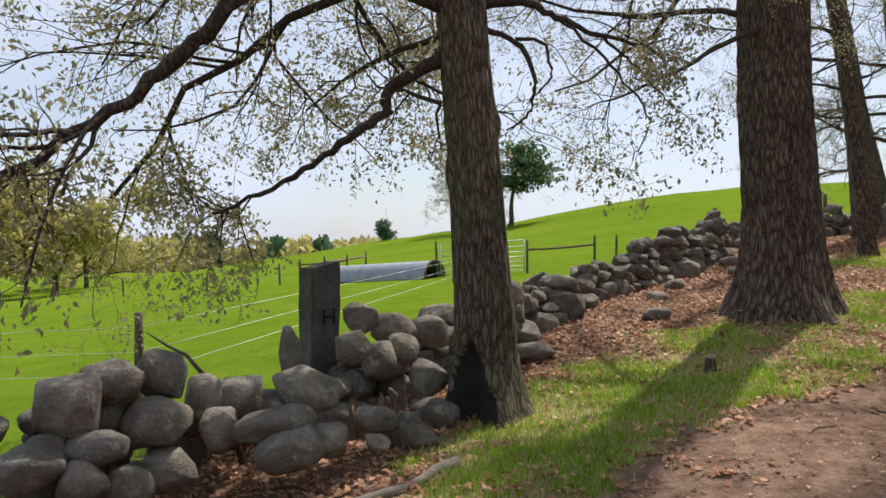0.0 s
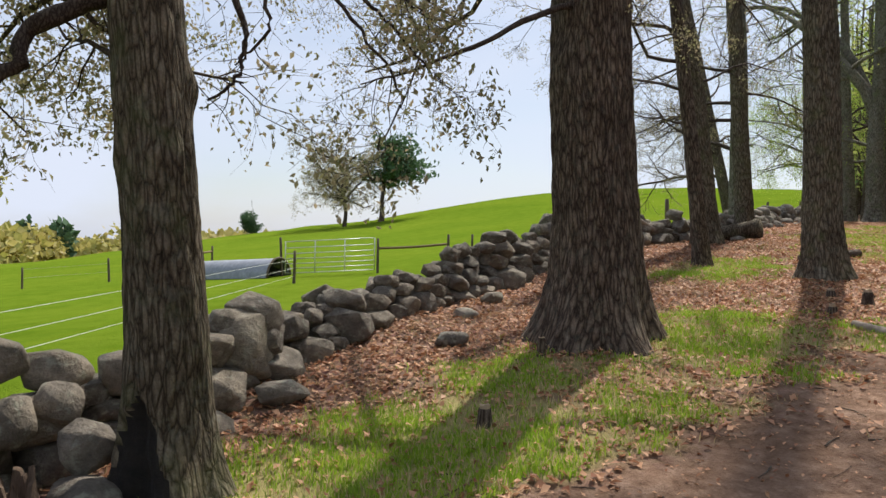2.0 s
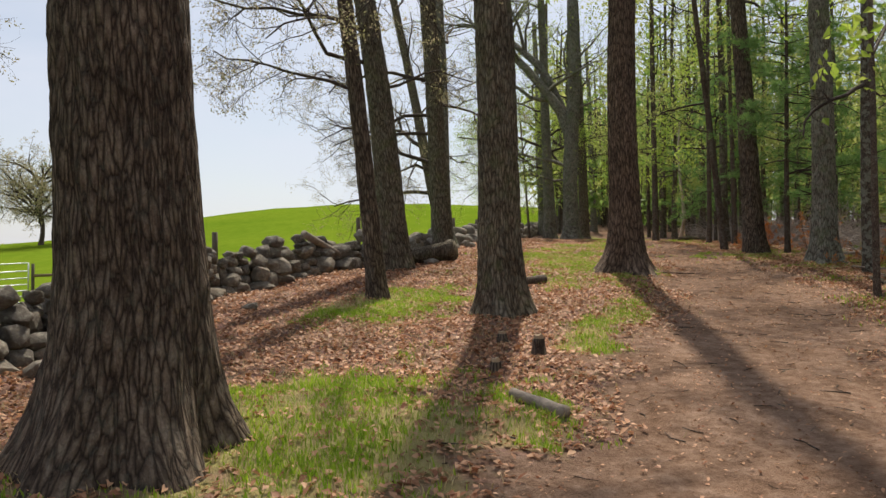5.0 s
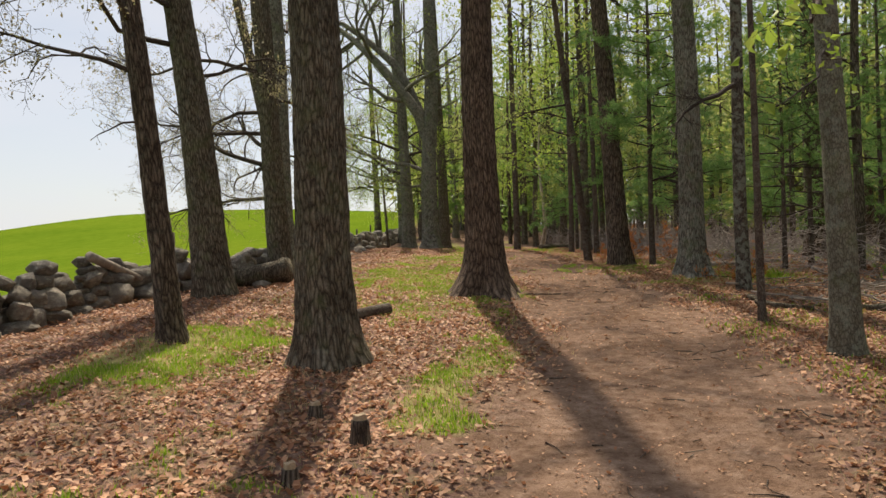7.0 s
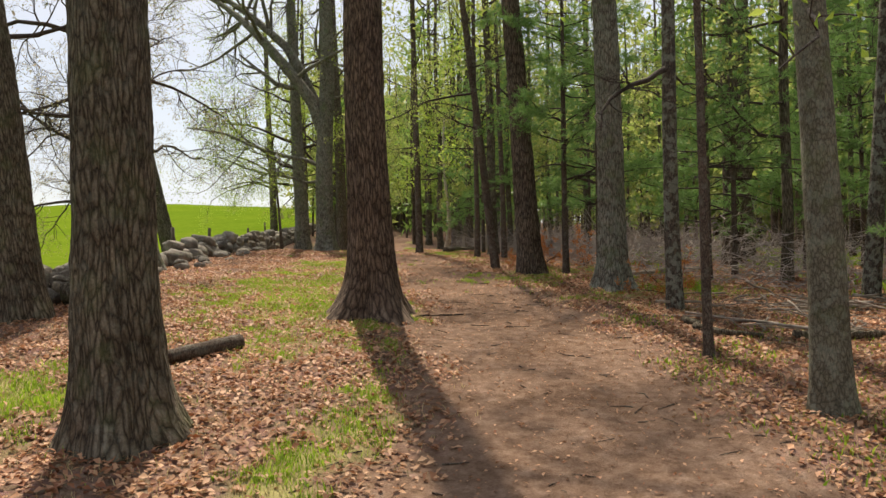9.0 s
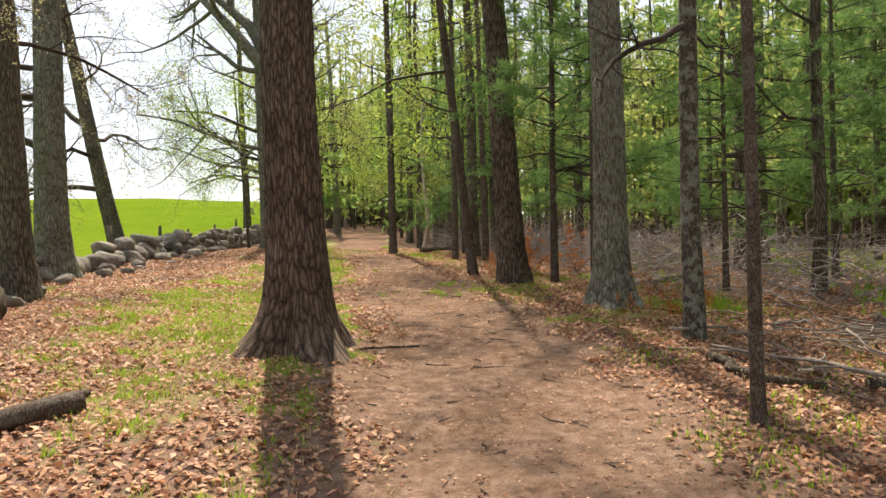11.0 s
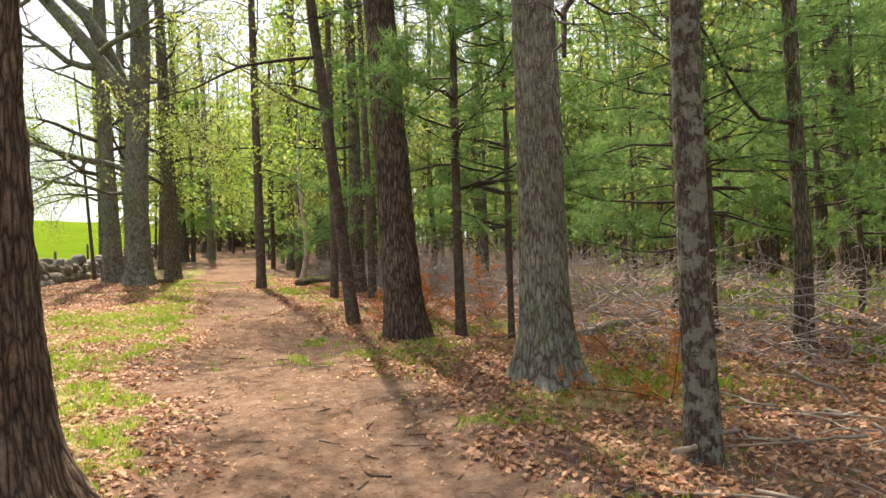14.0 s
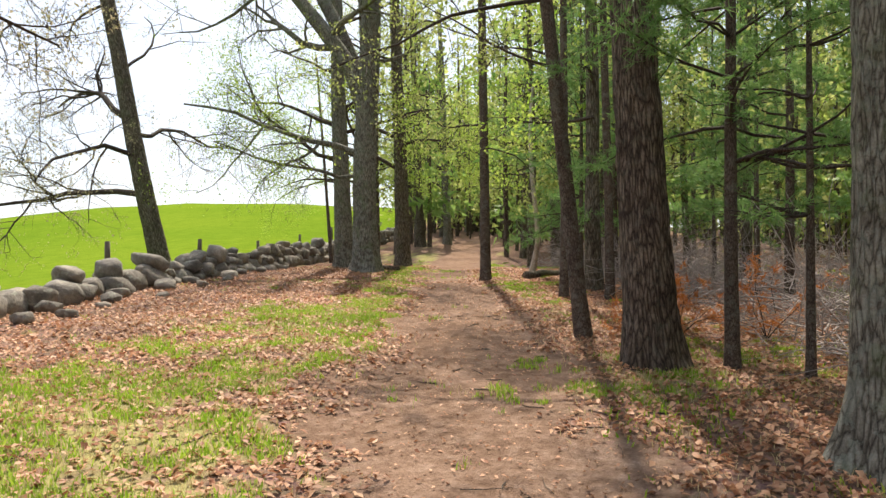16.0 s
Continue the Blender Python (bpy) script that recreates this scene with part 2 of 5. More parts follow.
M_OAKLEAF = leaf_material("young_oak_leaf", (.24, .25, .11), (.44, .36, .24), .5)
M_MAPLE = leaf_material("spring_maple_leaf", (.23, .37, .045), (.42, .50, .11), .58)
M_UNDER = leaf_material("understory_leaf", (.22, .30, .06), (.47, .48, .18), .58)
M_NEEDLE = leaf_material("pine_needle", (.10, .22, .055), (.24, .38, .125), .45)
M_DEEP_NEEDLE = leaf_material("shaded_pine_needle", (.12, .23, .05), (.29, .40, .115), .5)
M_BROWN_NEEDLE = leaf_material("dead_pine_needle", (.36, .12, .035), (.60, .24, .07), .4)
M_DRY = leaf_material("dry_oak_leaf", (.22, .078, .037), (.64, .37, .225), .25, .6)
M_GRASS = leaf_material("grass_blade", (.16, .31, .02), (.38, .50, .06), .48)
M_STRAW = leaf_material("straw_blade", (.44, .34, .17), (.62, .50, .29), .3)
# pale spring foliage, with the far tree line's haze put into the colour
M_FARLEAF = leaf_material("far_spring_leaf", (.36, .34, .09), (.52, .44, .17), .35)
M_FARPINE = leaf_material("far_pine", (.06, .12, .06), (.11, .19, .09), .2)


def ground_material():
    m, n, l, s = material("ground")
    vec = coords(n, l)

    def attr(name):
        a = n.new("ShaderNodeAttribute")
        a.attribute_name = name
        return a.outputs["Fac"]
    n1, n2, n3, n4 = noise_node(n, l, 1.1, 5, .6, vec), noise_node(n, l, 9, 6, .65, vec), noise_node(n, l, 48, 4, .7, vec), noise_node(n, l, .06, 4, .6, vec)
    vor = n.new("ShaderNodeTexVoronoi")
    vor.inputs["Scale"].default_value = 14
    l.new(vec, vor.inputs["Vector"])
    soil = ramp(n, l, n2, ((.25, (.115, .072, .050)), (.5, (.225, .148, .108)), (.78, (.34, .245, .19))))
    soil = mix(n, l, .5, soil, ramp(n, l, n3, ((.3, (.6, .55, .5)), (.7, (1.4, 1.4, 1.4)))), "MULTIPLY")
    soil = mix(n, l, .85, soil, ramp(n, l, n1, ((.3, (.7, .66, .62)), (.72, (1.25, 1.25, 1.25)))), "MULTIPLY")
    lit = mix(n, l, .5, ramp(n, l, n2, ((.25, (.085, .046, .031)), (.5, (.20, .112, .072)), (.8, (.38, .25, .175)))), vor.outputs["Color"], "OVERLAY")
    hsv = n.new("ShaderNodeHueSaturation")
    hsv.inputs["Saturation"].default_value = .55
    l.new(lit, hsv.inputs["Color"])
    lit = mix(n, l, .6, hsv.outputs["Color"], ramp(n, l, n3, ((.3, (.09, .042, .027)), (.7, (.32, .19, .125)))))
    grs = mix(n, l, n2, (.18, .23, .05), (.40, .34, .16))
    grs = mix(n, l, math_node(n, l, "MULTIPLY", n3, .7), grs, (.36, .27, .15))
    fld = ramp(n, l, n1, ((.25, (.088, .152, .011)), (.75, (.135, .205, .020))))
    fld = mix(n, l, .5, fld, ramp(n, l, n3, ((.3, (.72, .75, .7)), (.7, (1.25, 1.2, 1.2)))), "MULTIPLY")
    fld = mix(n, l, .55, fld, ramp(n, l, n4, ((.35, (.8, .85, .8)), (.65, (1.3, 1.1, 1.2)))), "MULTIPLY")
    col = mix(n, l, attr("grass"), lit, grs)
    col = mix(n, l, attr("path"), col, soil)
    col = mix(n, l, attr("field"), col, fld)
    l.new(col, s.inputs["Base Color"])
    s.inputs["Roughness"].default_value = .97
    s.inputs["Specular IOR Level"].default_value = 0.0
    h = math_node(n, l, "ADD", n2, math_node(n, l, "MULTIPLY", n3, .5))
    bump(n, l, h, .8, .05, s)
    return m


M_GROUND = ground_material()


def stone_material(name, a, b, c, lichen=.5):
    m, n, l, s = material(name)
    vec = coords(n, l)
    oi = n.new("ShaderNodeObjectInfo")
    gi = n.new("ShaderNodeNewGeometry")
    n1, n2, n3 = noise_node(n, l, 3.2, 5, .6, vec), noise_node(n, l, 22, 5, .7, vec), noise_node(n, l, 110, 2, .6, vec)
    col = ramp(n, l, n1, ((.25, a), (.5, b), (.8, c)))
    col = mix(n, l, .6, col, ramp(n, l, n2, ((.3, (.6, .6, .6)), (.7, (1.35, 1.33, 1.3)))), "MULTIPLY")
    col = mix(n, l, .4, col, ramp(n, l, n3, ((.3, (.6, .6, .6)), (.7, (1.4, 1.4, 1.4)))), "MULTIPLY")
    r = math_node(n, l, "FRACT", math_node(n, l, "ADD", oi.outputs["Random"], gi.outputs["Random Per Island"]))
    col = mix(n, l, .65, col, ramp(n, l, r, ((0, (.5, .5, .52)), (.3, (1.0, .95, .88)), (.6, (.8, .8, .82)), (1, (1.6, 1.5, 1.35)))), "MULTIPLY")
    sp = noise_node(n, l, 7, 5, .65, vec)
    f = math_node(n, l, "MULTIPLY", ramp(n, l, sp, ((.56, (0, 0, 0)), (.64, (1, 1, 1)))), lichen)
    col = mix(n, l, f, col, (.34, .35, .28))
    l.new(col, s.inputs["Base Color"])
    s.inputs["Roughness"].default_value = .9
    s.inputs["Specular IOR Level"].default_value = .3
    h = math_node(n, l, "ADD", math_node(n, l, "MULTIPLY", n1, 2.0), n2)
    bump(n, l, h, .8, .03, s)
    return m


M_ROCK = stone_material("field_stone", (.095, .084, .071), (.19, .168, .142), (.35, .31, .26))
M_BOULDER = stone_material("pale_boulder", (.17, .15, .12), (.27, .24, .195), (.40, .36, .29), .3)
M_POST = stone_material("granite_post", (.055, .055, .053), (.09, .089, .086), (.15, .147, .142), .2)


def plain(name, a, b, rough=.7, metal=0.0, scale=(8, 8, 8), bumpy=.3, dist=.01):
    m, n, l, s = material(name)
    vec = coords(n, l, scale)
    f = noise_node(n, l, 1.0, 6, .65, vec)
    f2 = noise_node(n, l, 6.0, 3, .6, vec)
    col = ramp(n, l, f, ((.25, a), (.75, b)))
    col = mix(n, l, .4, col, ramp(n, l, f2, ((.3, (.65, .65, .65)), (.7, (1.3, 1.3, 1.3)))), "MULTIPLY")
    l.new(col, s.inputs["Base Color"])
    s.inputs["Roughness"].default_value, s.inputs["Metallic"].default_value = rough, metal
    bump(n, l, f2, bumpy, dist, s)
    return m


M_FENCE = plain("weathered_fence_wood", (.06, .045, .03), (.16, .12, .085), .9, 0, (20, 20, 3))
M_RAIL = plain("brown_rail_wood", (.12, .075, .04), (.24, .16, .09), .85, 0, (20, 20, 20))
M_GALV = plain("galvanised_tube", (.45, .46, .47), (.62, .63, .64), .4, .7, (9, 9, 9))
M_CULVERT = plain("weathered_grey_sheet_metal", (.20, .22, .25), (.34, .36, .40), .6, .4, (3, 3, 3))
M_TAPE = plain("white_fence_tape", (.45, .46, .42), (.65, .66, .60), .6, 0, (4, 4, 4))
M_CHAR = plain("charred_hollow", (.006, .005, .005), (.03, .024, .02), .95, 0, (14, 14, 14), .9, .03)
M_CUT = plain("cut_wood", (.30, .21, .13), (.50, .38, .25), .85, 0, (14, 14, 14))
M_DEADWOOD = plain("bleached_dead_wood", (.14, .11, .085), (.36, .30, .24), .9, 0, (10, 10, 10), .6)
M_BRUSH = plain("grey_brush", (.20, .165, .15), (.42, .365, .335), .9, 0, (10, 10, 10), .5)
M_ROTTEN = plain("rotten_stump_wood", (.05, .030, .020), (.24, .165, .115), .95, 0, (26, 26, 5), .9, .012)
M_INK = plain("dark_letter", (.008, .008, .008), (.02, .02, .02), .9)


# ---- mesh helpers ----
class Soup:
    """Collects vertices and faces of one mesh."""

    def __init__(self):
        self.v, self.f, self.n = [], [], 0

    def add(self, verts, faces):
        self.v.append(np.asarray(verts, float).reshape(-1, 3))
        self.f.extend([tuple(i + self.n for i in f) for f in faces])
        self.n += len(self.v[-1])

    def tube(self, pts, radii, sides=6, cap=True):
        pts = np.asarray(pts, float)
        k = len(pts)
        d = np.gradient(pts, axis=0)
        d /= np.linalg.norm(d, axis=1)[:, None] + 1e-9
        ref = np.array((0, 0, 1.0)) if abs(d[:, 2]).mean() < .8 else np.array((1.0, 0, 0))
        a = np.cross(d, ref)
        a /= np.linalg.norm(a, axis=1)[:, None] + 1e-9
        b = np.cross(d, a)
        th = np.arange(sides) * 2 * math.pi / sides
        ring = a[:, None, :] * np.cos(th)[None, :, None] + b[:, None, :] * np.sin(th)[None, :, None]
        v = pts[:, None, :] + ring * np.asarray(radii, float)[:, None, None]
        f = [(i * sides + j, i * sides + (j + 1) % sides, (i + 1) * sides + (j + 1) % sides, (i + 1) * sides + j) for i in range(k - 1) for j in range(sides)]
        if cap:
            f += [tuple(range(sides))[::-1], tuple((k - 1) * sides + j for j in range(sides))]
        self.add(v.reshape(-1, 3), f)

    def mesh(self, name, mats, smooth_on=True):
        me = bpy.data.meshes.new(name)
        if self.n:
            me.from_pydata(np.concatenate(self.v).tolist(), [], self.f)
        for mt in (mats if isinstance(mats, (list, tuple)) else [mats]):
            me.materials.append(mt)
        me.polygons.foreach_set("use_smooth", [smooth_on] * len(me.polygons))
        me.update()
        if self.n and "bark" in me.materials[0].name:
            me.attributes.new("bark_way", "FLOAT_VECTOR", "POINT").data.foreach_set("vector", np.concatenate(self.v).astype(np.float32).ravel())
        return me


def child(name, me, parent, label=""):
    ob = new(name, me)
    ob.parent = parent
    if label:
        ob["label"] = label
    return ob


def thing(name, x, y, z, label, category, group="", kind="", rz=0.0):
    ob = new(name)
    ob.empty_display_size = .2
    ob.matrix_world = pose(x, y, z, 0, 0, rz)
    return tagged(ob, label, category, group, kind)


def boxed(s, cx, cy, cz, lx, ly, lz, rz=0.0, bev=.0):
    """A box with chamfered long edges, standing on cz."""
    b = min(bev, lx / 3, ly / 3)
    o = [(-lx / 2 + b, -ly / 2), (lx / 2 - b, -ly / 2), (lx / 2, -ly / 2 + b), (lx / 2, ly / 2 - b), (lx / 2 - b, ly / 2), (-lx / 2 + b, ly / 2), (-lx / 2, ly / 2 - b), (-lx / 2, -ly / 2 + b)]
    c, sn = math.cos(rz), math.sin(rz)
    v = []
    for z, k in ((cz, 1), (cz + lz - b, 1), (cz + lz, 1 - (2 * b / max(lx, ly) if b else 0))):
        v += [(cx + (px * c - py * sn) * k, cy + (px * sn + py * c) * k, z) for px, py in o]
    f = [tuple(range(8))[::-1], tuple(range(16, 24))]
    for r in (0, 8):
        f += [(r + i, r + (i + 1) % 8, r + 8 + (i + 1) % 8, r + 8 + i) for i in range(8)]
    s.add(v, f)


# ---- ground: one sheet from the path to the horizon ----
def spread(lo, hi, step, far, k):
    mid = np.arange(lo, hi + step / 2, step)
    out = [step]
    while sum(out) < far:
        out.append(out[-1] * k)
    tail = np.cumsum(out)
    return np.concatenate((lo - tail[::-1], mid, hi + tail))


gu, gv = spread(-3, 36, .15, 2500, 1.13), spread(-9.5, 6.5, .15, 2500, 1.13)
GU, GV = np.meshgrid(gu, gv, indexing="ij")
GX, GY = xy(GU, GV)
GZ = terrain(GX, GY) + relief(GX, GY)
nv = len(gv)
idx = np.arange(GX.size).reshape(GX.shape)
quads = np.stack((idx[:-1, :-1], idx[:-1, 1:], idx[1:, 1:], idx[1:, :-1]), -1).reshape(-1, 4)[:, ::-1]
me = bpy.data.meshes.new("ground")
me.vertices.add(GX.size)
me.vertices.foreach_set("co", np.stack((GX, GY, GZ), -1).ravel())
me.loops.add(quads.size)
me.loops.foreach_set("vertex_index", quads.ravel())
me.polygons.add(len(quads))
me.polygons.foreach_set("loop_start", np.arange(len(quads)) * 4)
me.polygons.foreach_set("use_smooth", np.ones(len(quads), bool))
me.update(calc_edges=True)
for key, values in zip(("path", "field", "grass"), masks(GX, GY)):
    me.attributes.new(key, "FLOAT", "POINT").data.foreach_set("value", values.ravel().astype(np.float32))
me.materials.append(M_GROUND)
tagged(new("ground", me), "earth path, leaf litter, patchy grass and green pasture", "ground", kind="structure")


# ---- trees ----
def wander(start, way, length, radius, rng, steps, bend=.25, rise=0.0, tip=.25):
    """A crooked limb: its points and radii."""
    pts, d = [np.asarray(start, float)], np.asarray(way, float)
    d = d / np.linalg.norm(d)
    for i in range(steps):
        d = d + rng.normal(0, bend, 3) / math.sqrt(steps) * 1.6
        d[2] += rise / steps
        d /= np.linalg.norm(d)
        pts.append(pts[-1] + d * length / steps)
    return np.array(pts), radius * np.linspace(1, tip, steps + 1)


def ramify(wood, leaves, start, way, length, radius, rng, level, spec):
    """A limb with its branches, twigs and leaves."""
    steps = (7, 6, 4, 3)[min(3, 3 - level)]
    pts, rad = wander(start, way, length, radius, rng, steps, spec.get("bend", .3), spec.get("rise", 0.0) * (1 if level == 3 else .4), .3)
    if level > 0 or spec.get("twigs", True):
        wood.tube(pts, rad, (7, 5, 4, 3)[min(3, 3 - level)], False)
    spread_branches(wood, leaves, pts, rad, length, rng, level, spec)


def spread_branches(wood, leaves, pts, rad, length, rng, level, spec):
    if level <= 0:
        if leaves is not None:
            for p in pts[1:]:
                leaf_cluster(leaves, p, rng, spec)
        return
    count = spec.get("kids", (7, 6, 5))[3 - level] if level <= 3 else 5
    for _ in range(count):
        i = rng.uniform(.22, 1.0) * (len(pts) - 1)
        a = min(int(i), len(pts) - 2)
        p = pts[a] + (pts[a + 1] - pts[a]) * (i - a)
        d = pts[a + 1] - pts[a]
        d = d / np.linalg.norm(d)
        side = rng.normal(0, 1, 3)
        side -= d * side.dot(d)
        side /= np.linalg.norm(side) + 1e-6
        way = d * .55 + side * rng.uniform(.5, 1.0)
        way[2] += spec.get("lift", 0.0)
        r = max(rad[a] * rng.uniform(.38, .58), spec.get("least", .0018))
        ramify(wood, leaves, p, way, length * rng.uniform(.3, .55), r, rng, level - 1, spec)


def leaf_cluster(leaves, p, rng, spec):
    if rng.random() > spec.get("leafy", .7):
        return
    size, droop, reach = spec.get("leaf", .05), spec.get("droop", .8), spec.get("reach", .05)
    for _ in range(spec.get("bunch", 4)):
        c = p + rng.normal(0, reach, 3)
        d = rng.normal(0, 1, 3)
        d[2] -= droop
        d /= np.linalg.norm(d)
        s = np.cross(d, rng.normal(0, 1, 3))
        s /= np.linalg.norm(s) + 1e-6
        k = size * rng.uniform(.6, 1.3)
        m = c + d * k * .5
        bend = np.cross(d, s) * k * .18
        leaves.add((c, m + s * k * .27 + bend, c + d * k, m - s * k * .27 + bend), ((0, 1, 2), (0, 2, 3)))


def trunk_mesh(name, mat, dia, height, lean, rng, sides=40, flare=.8, roots=5, rough=.05, dz=.09, taper=.5, sway=.06, top_fine=5.0, burl=(), scar=None):
    """A tapered bole with root flare and furrowed bark."""
    zs = [-.35]
    while zs[-1] < top_fine:
        zs.append(zs[-1] + dz)
    while zs[-1] < height:
        zs.append(zs[-1] + .6)
    zs = np.array(zs)
    th = np.arange(sides) * 2 * math.pi / sides
    ph, ph2 = rng.uniform(0, 6.28), rng.uniform(0, 6.28)
    Z, T = np.meshgrid(zs, th, indexing="ij")
    zz = np.maximum(Z, 0)
    r = dia / 2 * (1 - taper * zz / height)
    lobes = .5 + .5 * np.cos(roots * T + ph + .5 * np.sin(T + ph2)) + .35 * np.cos((roots - 2) * T + ph2)
    r = r * (1 + flare * np.exp(-np.maximum(Z, -.2) / (.32 * math.sqrt(dia / .6) + .02)) * (.42 + .58 * lobes) + .10 * np.exp(-zz / 1.2))
    r = r * (1 + .03 * np.sin(2 * T + ph2 + zz * .5) + .02 * np.sin(3 * T + ph - zz * .9))
    for bz, bt, bs, bh in burl:
        dt = np.angle(np.exp(1j * (T - bt)))
        r = r + bh * np.exp(-((Z - bz) / bs) ** 2 - (dt / (bs / dia * 2)) ** 2)
    cells = dia * math.pi / .055
    a = T / (2 * math.pi) * cells
    wob = vnoise(zz * 1.7, a * .5, 5) * 1.6
    n1 = 1 - np.abs(2 * vnoise(a + wob, zz * 2.6 + a * .3, 7) - 1)
    n2 = vnoise(a * 2.3 + wob, zz * 6, 8)
    fade = np.minimum(1, T / .5) * np.minimum(1, (2 * math.pi - T) / .5)
    r = r + dia * rough * ((n1 - .5) + .5 * (n2 - .5)) * (.35 + .65 * fade)
    burnt = np.zeros_like(r)
    if scar:
        dt = np.angle(np.exp(1j * (T - scar[0]))) / scar[1]
        edge = (Z / scar[2]) ** 2 + dt ** 2 + .5 * (vnoise(a * .6, zz * 7, 9) - .5)
        burnt = np.clip(1 - edge, 0, 1)
        r = r - dia * .22 * np.sqrt(burnt) * (Z > -.2)
    cx = lean[0] * zz + sway * dia * np.sin(zz * .8 + ph) * np.minimum(1, zz)
    cy = lean[1] * zz + sway * dia * np.sin(zz * .7 + ph2) * np.minimum(1, zz)
    v = np.stack((cx + r * np.cos(T), cy + r * np.sin(T), Z), -1).reshape(-1, 3)
    k = len(zs)
    s = Soup()
    i, j = np.meshgrid(np.arange(k - 1), np.arange(sides), indexing="ij")
    f = np.stack((i * sides + j, i * sides + (j + 1) % sides, (i + 1) * sides + (j + 1) % sides, (i + 1) * sides + j), -1).reshape(-1, 4)
    s.add(v, [tuple(q) for q in f.tolist()] + [tuple((k - 1) * sides + q for q in range(sides))])
    me = s.mesh(name, [mat, M_CHAR] if scar else mat)
    # bark is laid out on the plain bole, so that its plates run down over the root flare
    bole = np.stack((dia / 2 * np.cos(T), dia / 2 * np.sin(T), Z), -1).astype(np.float32)
    me.attributes["bark_way"].data.foreach_set("vector", bole.ravel())
    if scar:
        hot = burnt.ravel() > .03
        marks = np.zeros(len(me.polygons), np.int32)
        marks[:len(f)] = hot[f].sum(1) > 2
        me.polygons.foreach_set("material_index", marks)
    return me


OAK = dict(kids=(9, 8, 5), leaf=.05, bunch=3, droop=.9, leafy=.75, bend=.35, lift=.02, reach=.05)
BARE = dict(kids=(7, 7, 4), leaf=.04, bunch=3, droop=.7, leafy=.6, bend=.4, lift=.0, reach=.03)
HIGH = dict(kids=(5, 4, 3), leaf=.10, bunch=2, droop=.5, leafy=.5, bend=.3, lift=.1, reach=.16)
BUSHY = dict(kids=(9, 8, 5), leaf=.045, bunch=2, droop=.5, leafy=.5, bend=.4, lift=.0, reach=.04, least=.003)
SPARSE = dict(kids=(5, 4, 3), leaf=.09, bunch=2, droop=.5, leafy=.22, bend=.3, lift=.1, reach=.16)
# DENSE and CANOPY fill crowns mostly above view, added to dapple the ground
DENSE = dict(kids=(6, 5, 4), leaf=.15, bunch=3, droop=.4, leafy=.8, bend=.3, lift=.1, reach=.22)
CANOPY = dict(kids=(6, 6, 4), leaf=.15, bunch=5, droop=.3, leafy=.8, bend=.3, lift=.05, reach=.3)
MAPLE = dict(kids=(6, 5, 4), leaf=.11, bunch=4, droop=.5, leafy=.9, bend=.3, lift=.05, reach=.12)


def tree(label, x, y, dia, height, lean=(0, 0), mat=None, seed=1, limbs=(), crown=6, crown_from=5.5, spec=BARE, high=HIGH, leaf_mat=None, name="oak_tree", sides=40, dz=.09, category="tree", limb_mat=None, **kw):
    rng = np.random.default_rng(seed)
    z = ground_z(x, y)
    t = thing(name, x, y, z, label, category)
    child("trunk", trunk_mesh("trunk", mat, dia, height, lean, rng, sides, dz=dz, **kw), t)
    leaves = Soup()

    def axis(h):
        return np.array((lean[0] * h, lean[1] * h, h))
    for h, az, rise, length, rad, lvl, drift in limbs:
        wood = Soup()
        a = radians(az)
        way = (math.sin(a) * math.cos(rise), math.cos(a) * math.cos(rise), math.sin(rise))
        sp = dict(spec)
        sp["rise"] = drift
        ramify(wood, leaves, axis(h) + np.array(way) * dia * .25, way, length, rad, rng, lvl, sp)
        child("limb", wood.mesh("limb", limb_mat or M_TWIG), t)
    if crown:
        for c in range(crown):
            top = Soup()
            h = crown_from + (height - crown_from) * (c + rng.uniform(.1, .9)) / crown
            a = c * 2.4 + rng.uniform(-.5, .5)
            e = rng.uniform(.25, .8)
            way = (math.cos(a) * math.cos(e), math.sin(a) * math.cos(e), math.sin(e))
            ramify(top, leaves, axis(h), way, rng.uniform(.26, .42) * height * (1.1 - .6 * (h / height)), dia * .095, rng, 2, high)
            child("limb", top.mesh("limb", limb_mat or M_TWIG), t)
    if leaves.n:
        child("crown", leaves.mesh("crown", leaf_mat or M_OAKLEAF, False), t, "small young spring leaves")
    return t


def laid_limb(t, points, r0, r1, seed, spec, level=3, kids_from=None, leaf_mat=None):
    """A limb along given places of the plan, with its own twigs and leaves."""
    rng = np.random.default_rng(seed)
    o = np.array(t.matrix_world.translation)
    pts = np.array(points, float)
    k = np.linspace(0, len(pts) - 1, 4 * len(pts))
    # smooth run through the places
    q = []
    for a in k:
        i = min(int(a), len(pts) - 2)
        f = a - i
        p0, p1, p2, p3 = pts[max(i - 1, 0)], pts[i], pts[i + 1], pts[min(i + 2, len(pts) - 1)]
        q.append(.5 * (2 * p1 + (p2 - p0) * f + (2 * p0 - 5 * p1 + 4 * p2 - p3) * f * f + (3 * p1 - p0 - 3 * p2 + p3) * f ** 3))
    q = np.array(q) + rng.normal(0, .012, (len(q), 3)) - o
    rad = np.linspace(r0, r1, len(q)) * rng.uniform(.9, 1.1, len(q))
    wood, leaves = Soup(), Soup()
    wood.tube(q, rad, 9, False)
    n = len(q) if kids_from is None else len(q) - kids_from
    spread_branches(wood, leaves, q[-n:], rad[-n:], spec.get("span", 2.2), rng, level, spec)
    child("limb", wood.mesh("limb", M_TWIG), t)
    if leaves.n:
        child("crown", leaves.mesh("crown", leaf_mat or M_OAKLEAF, False), t, "small young spring leaves")


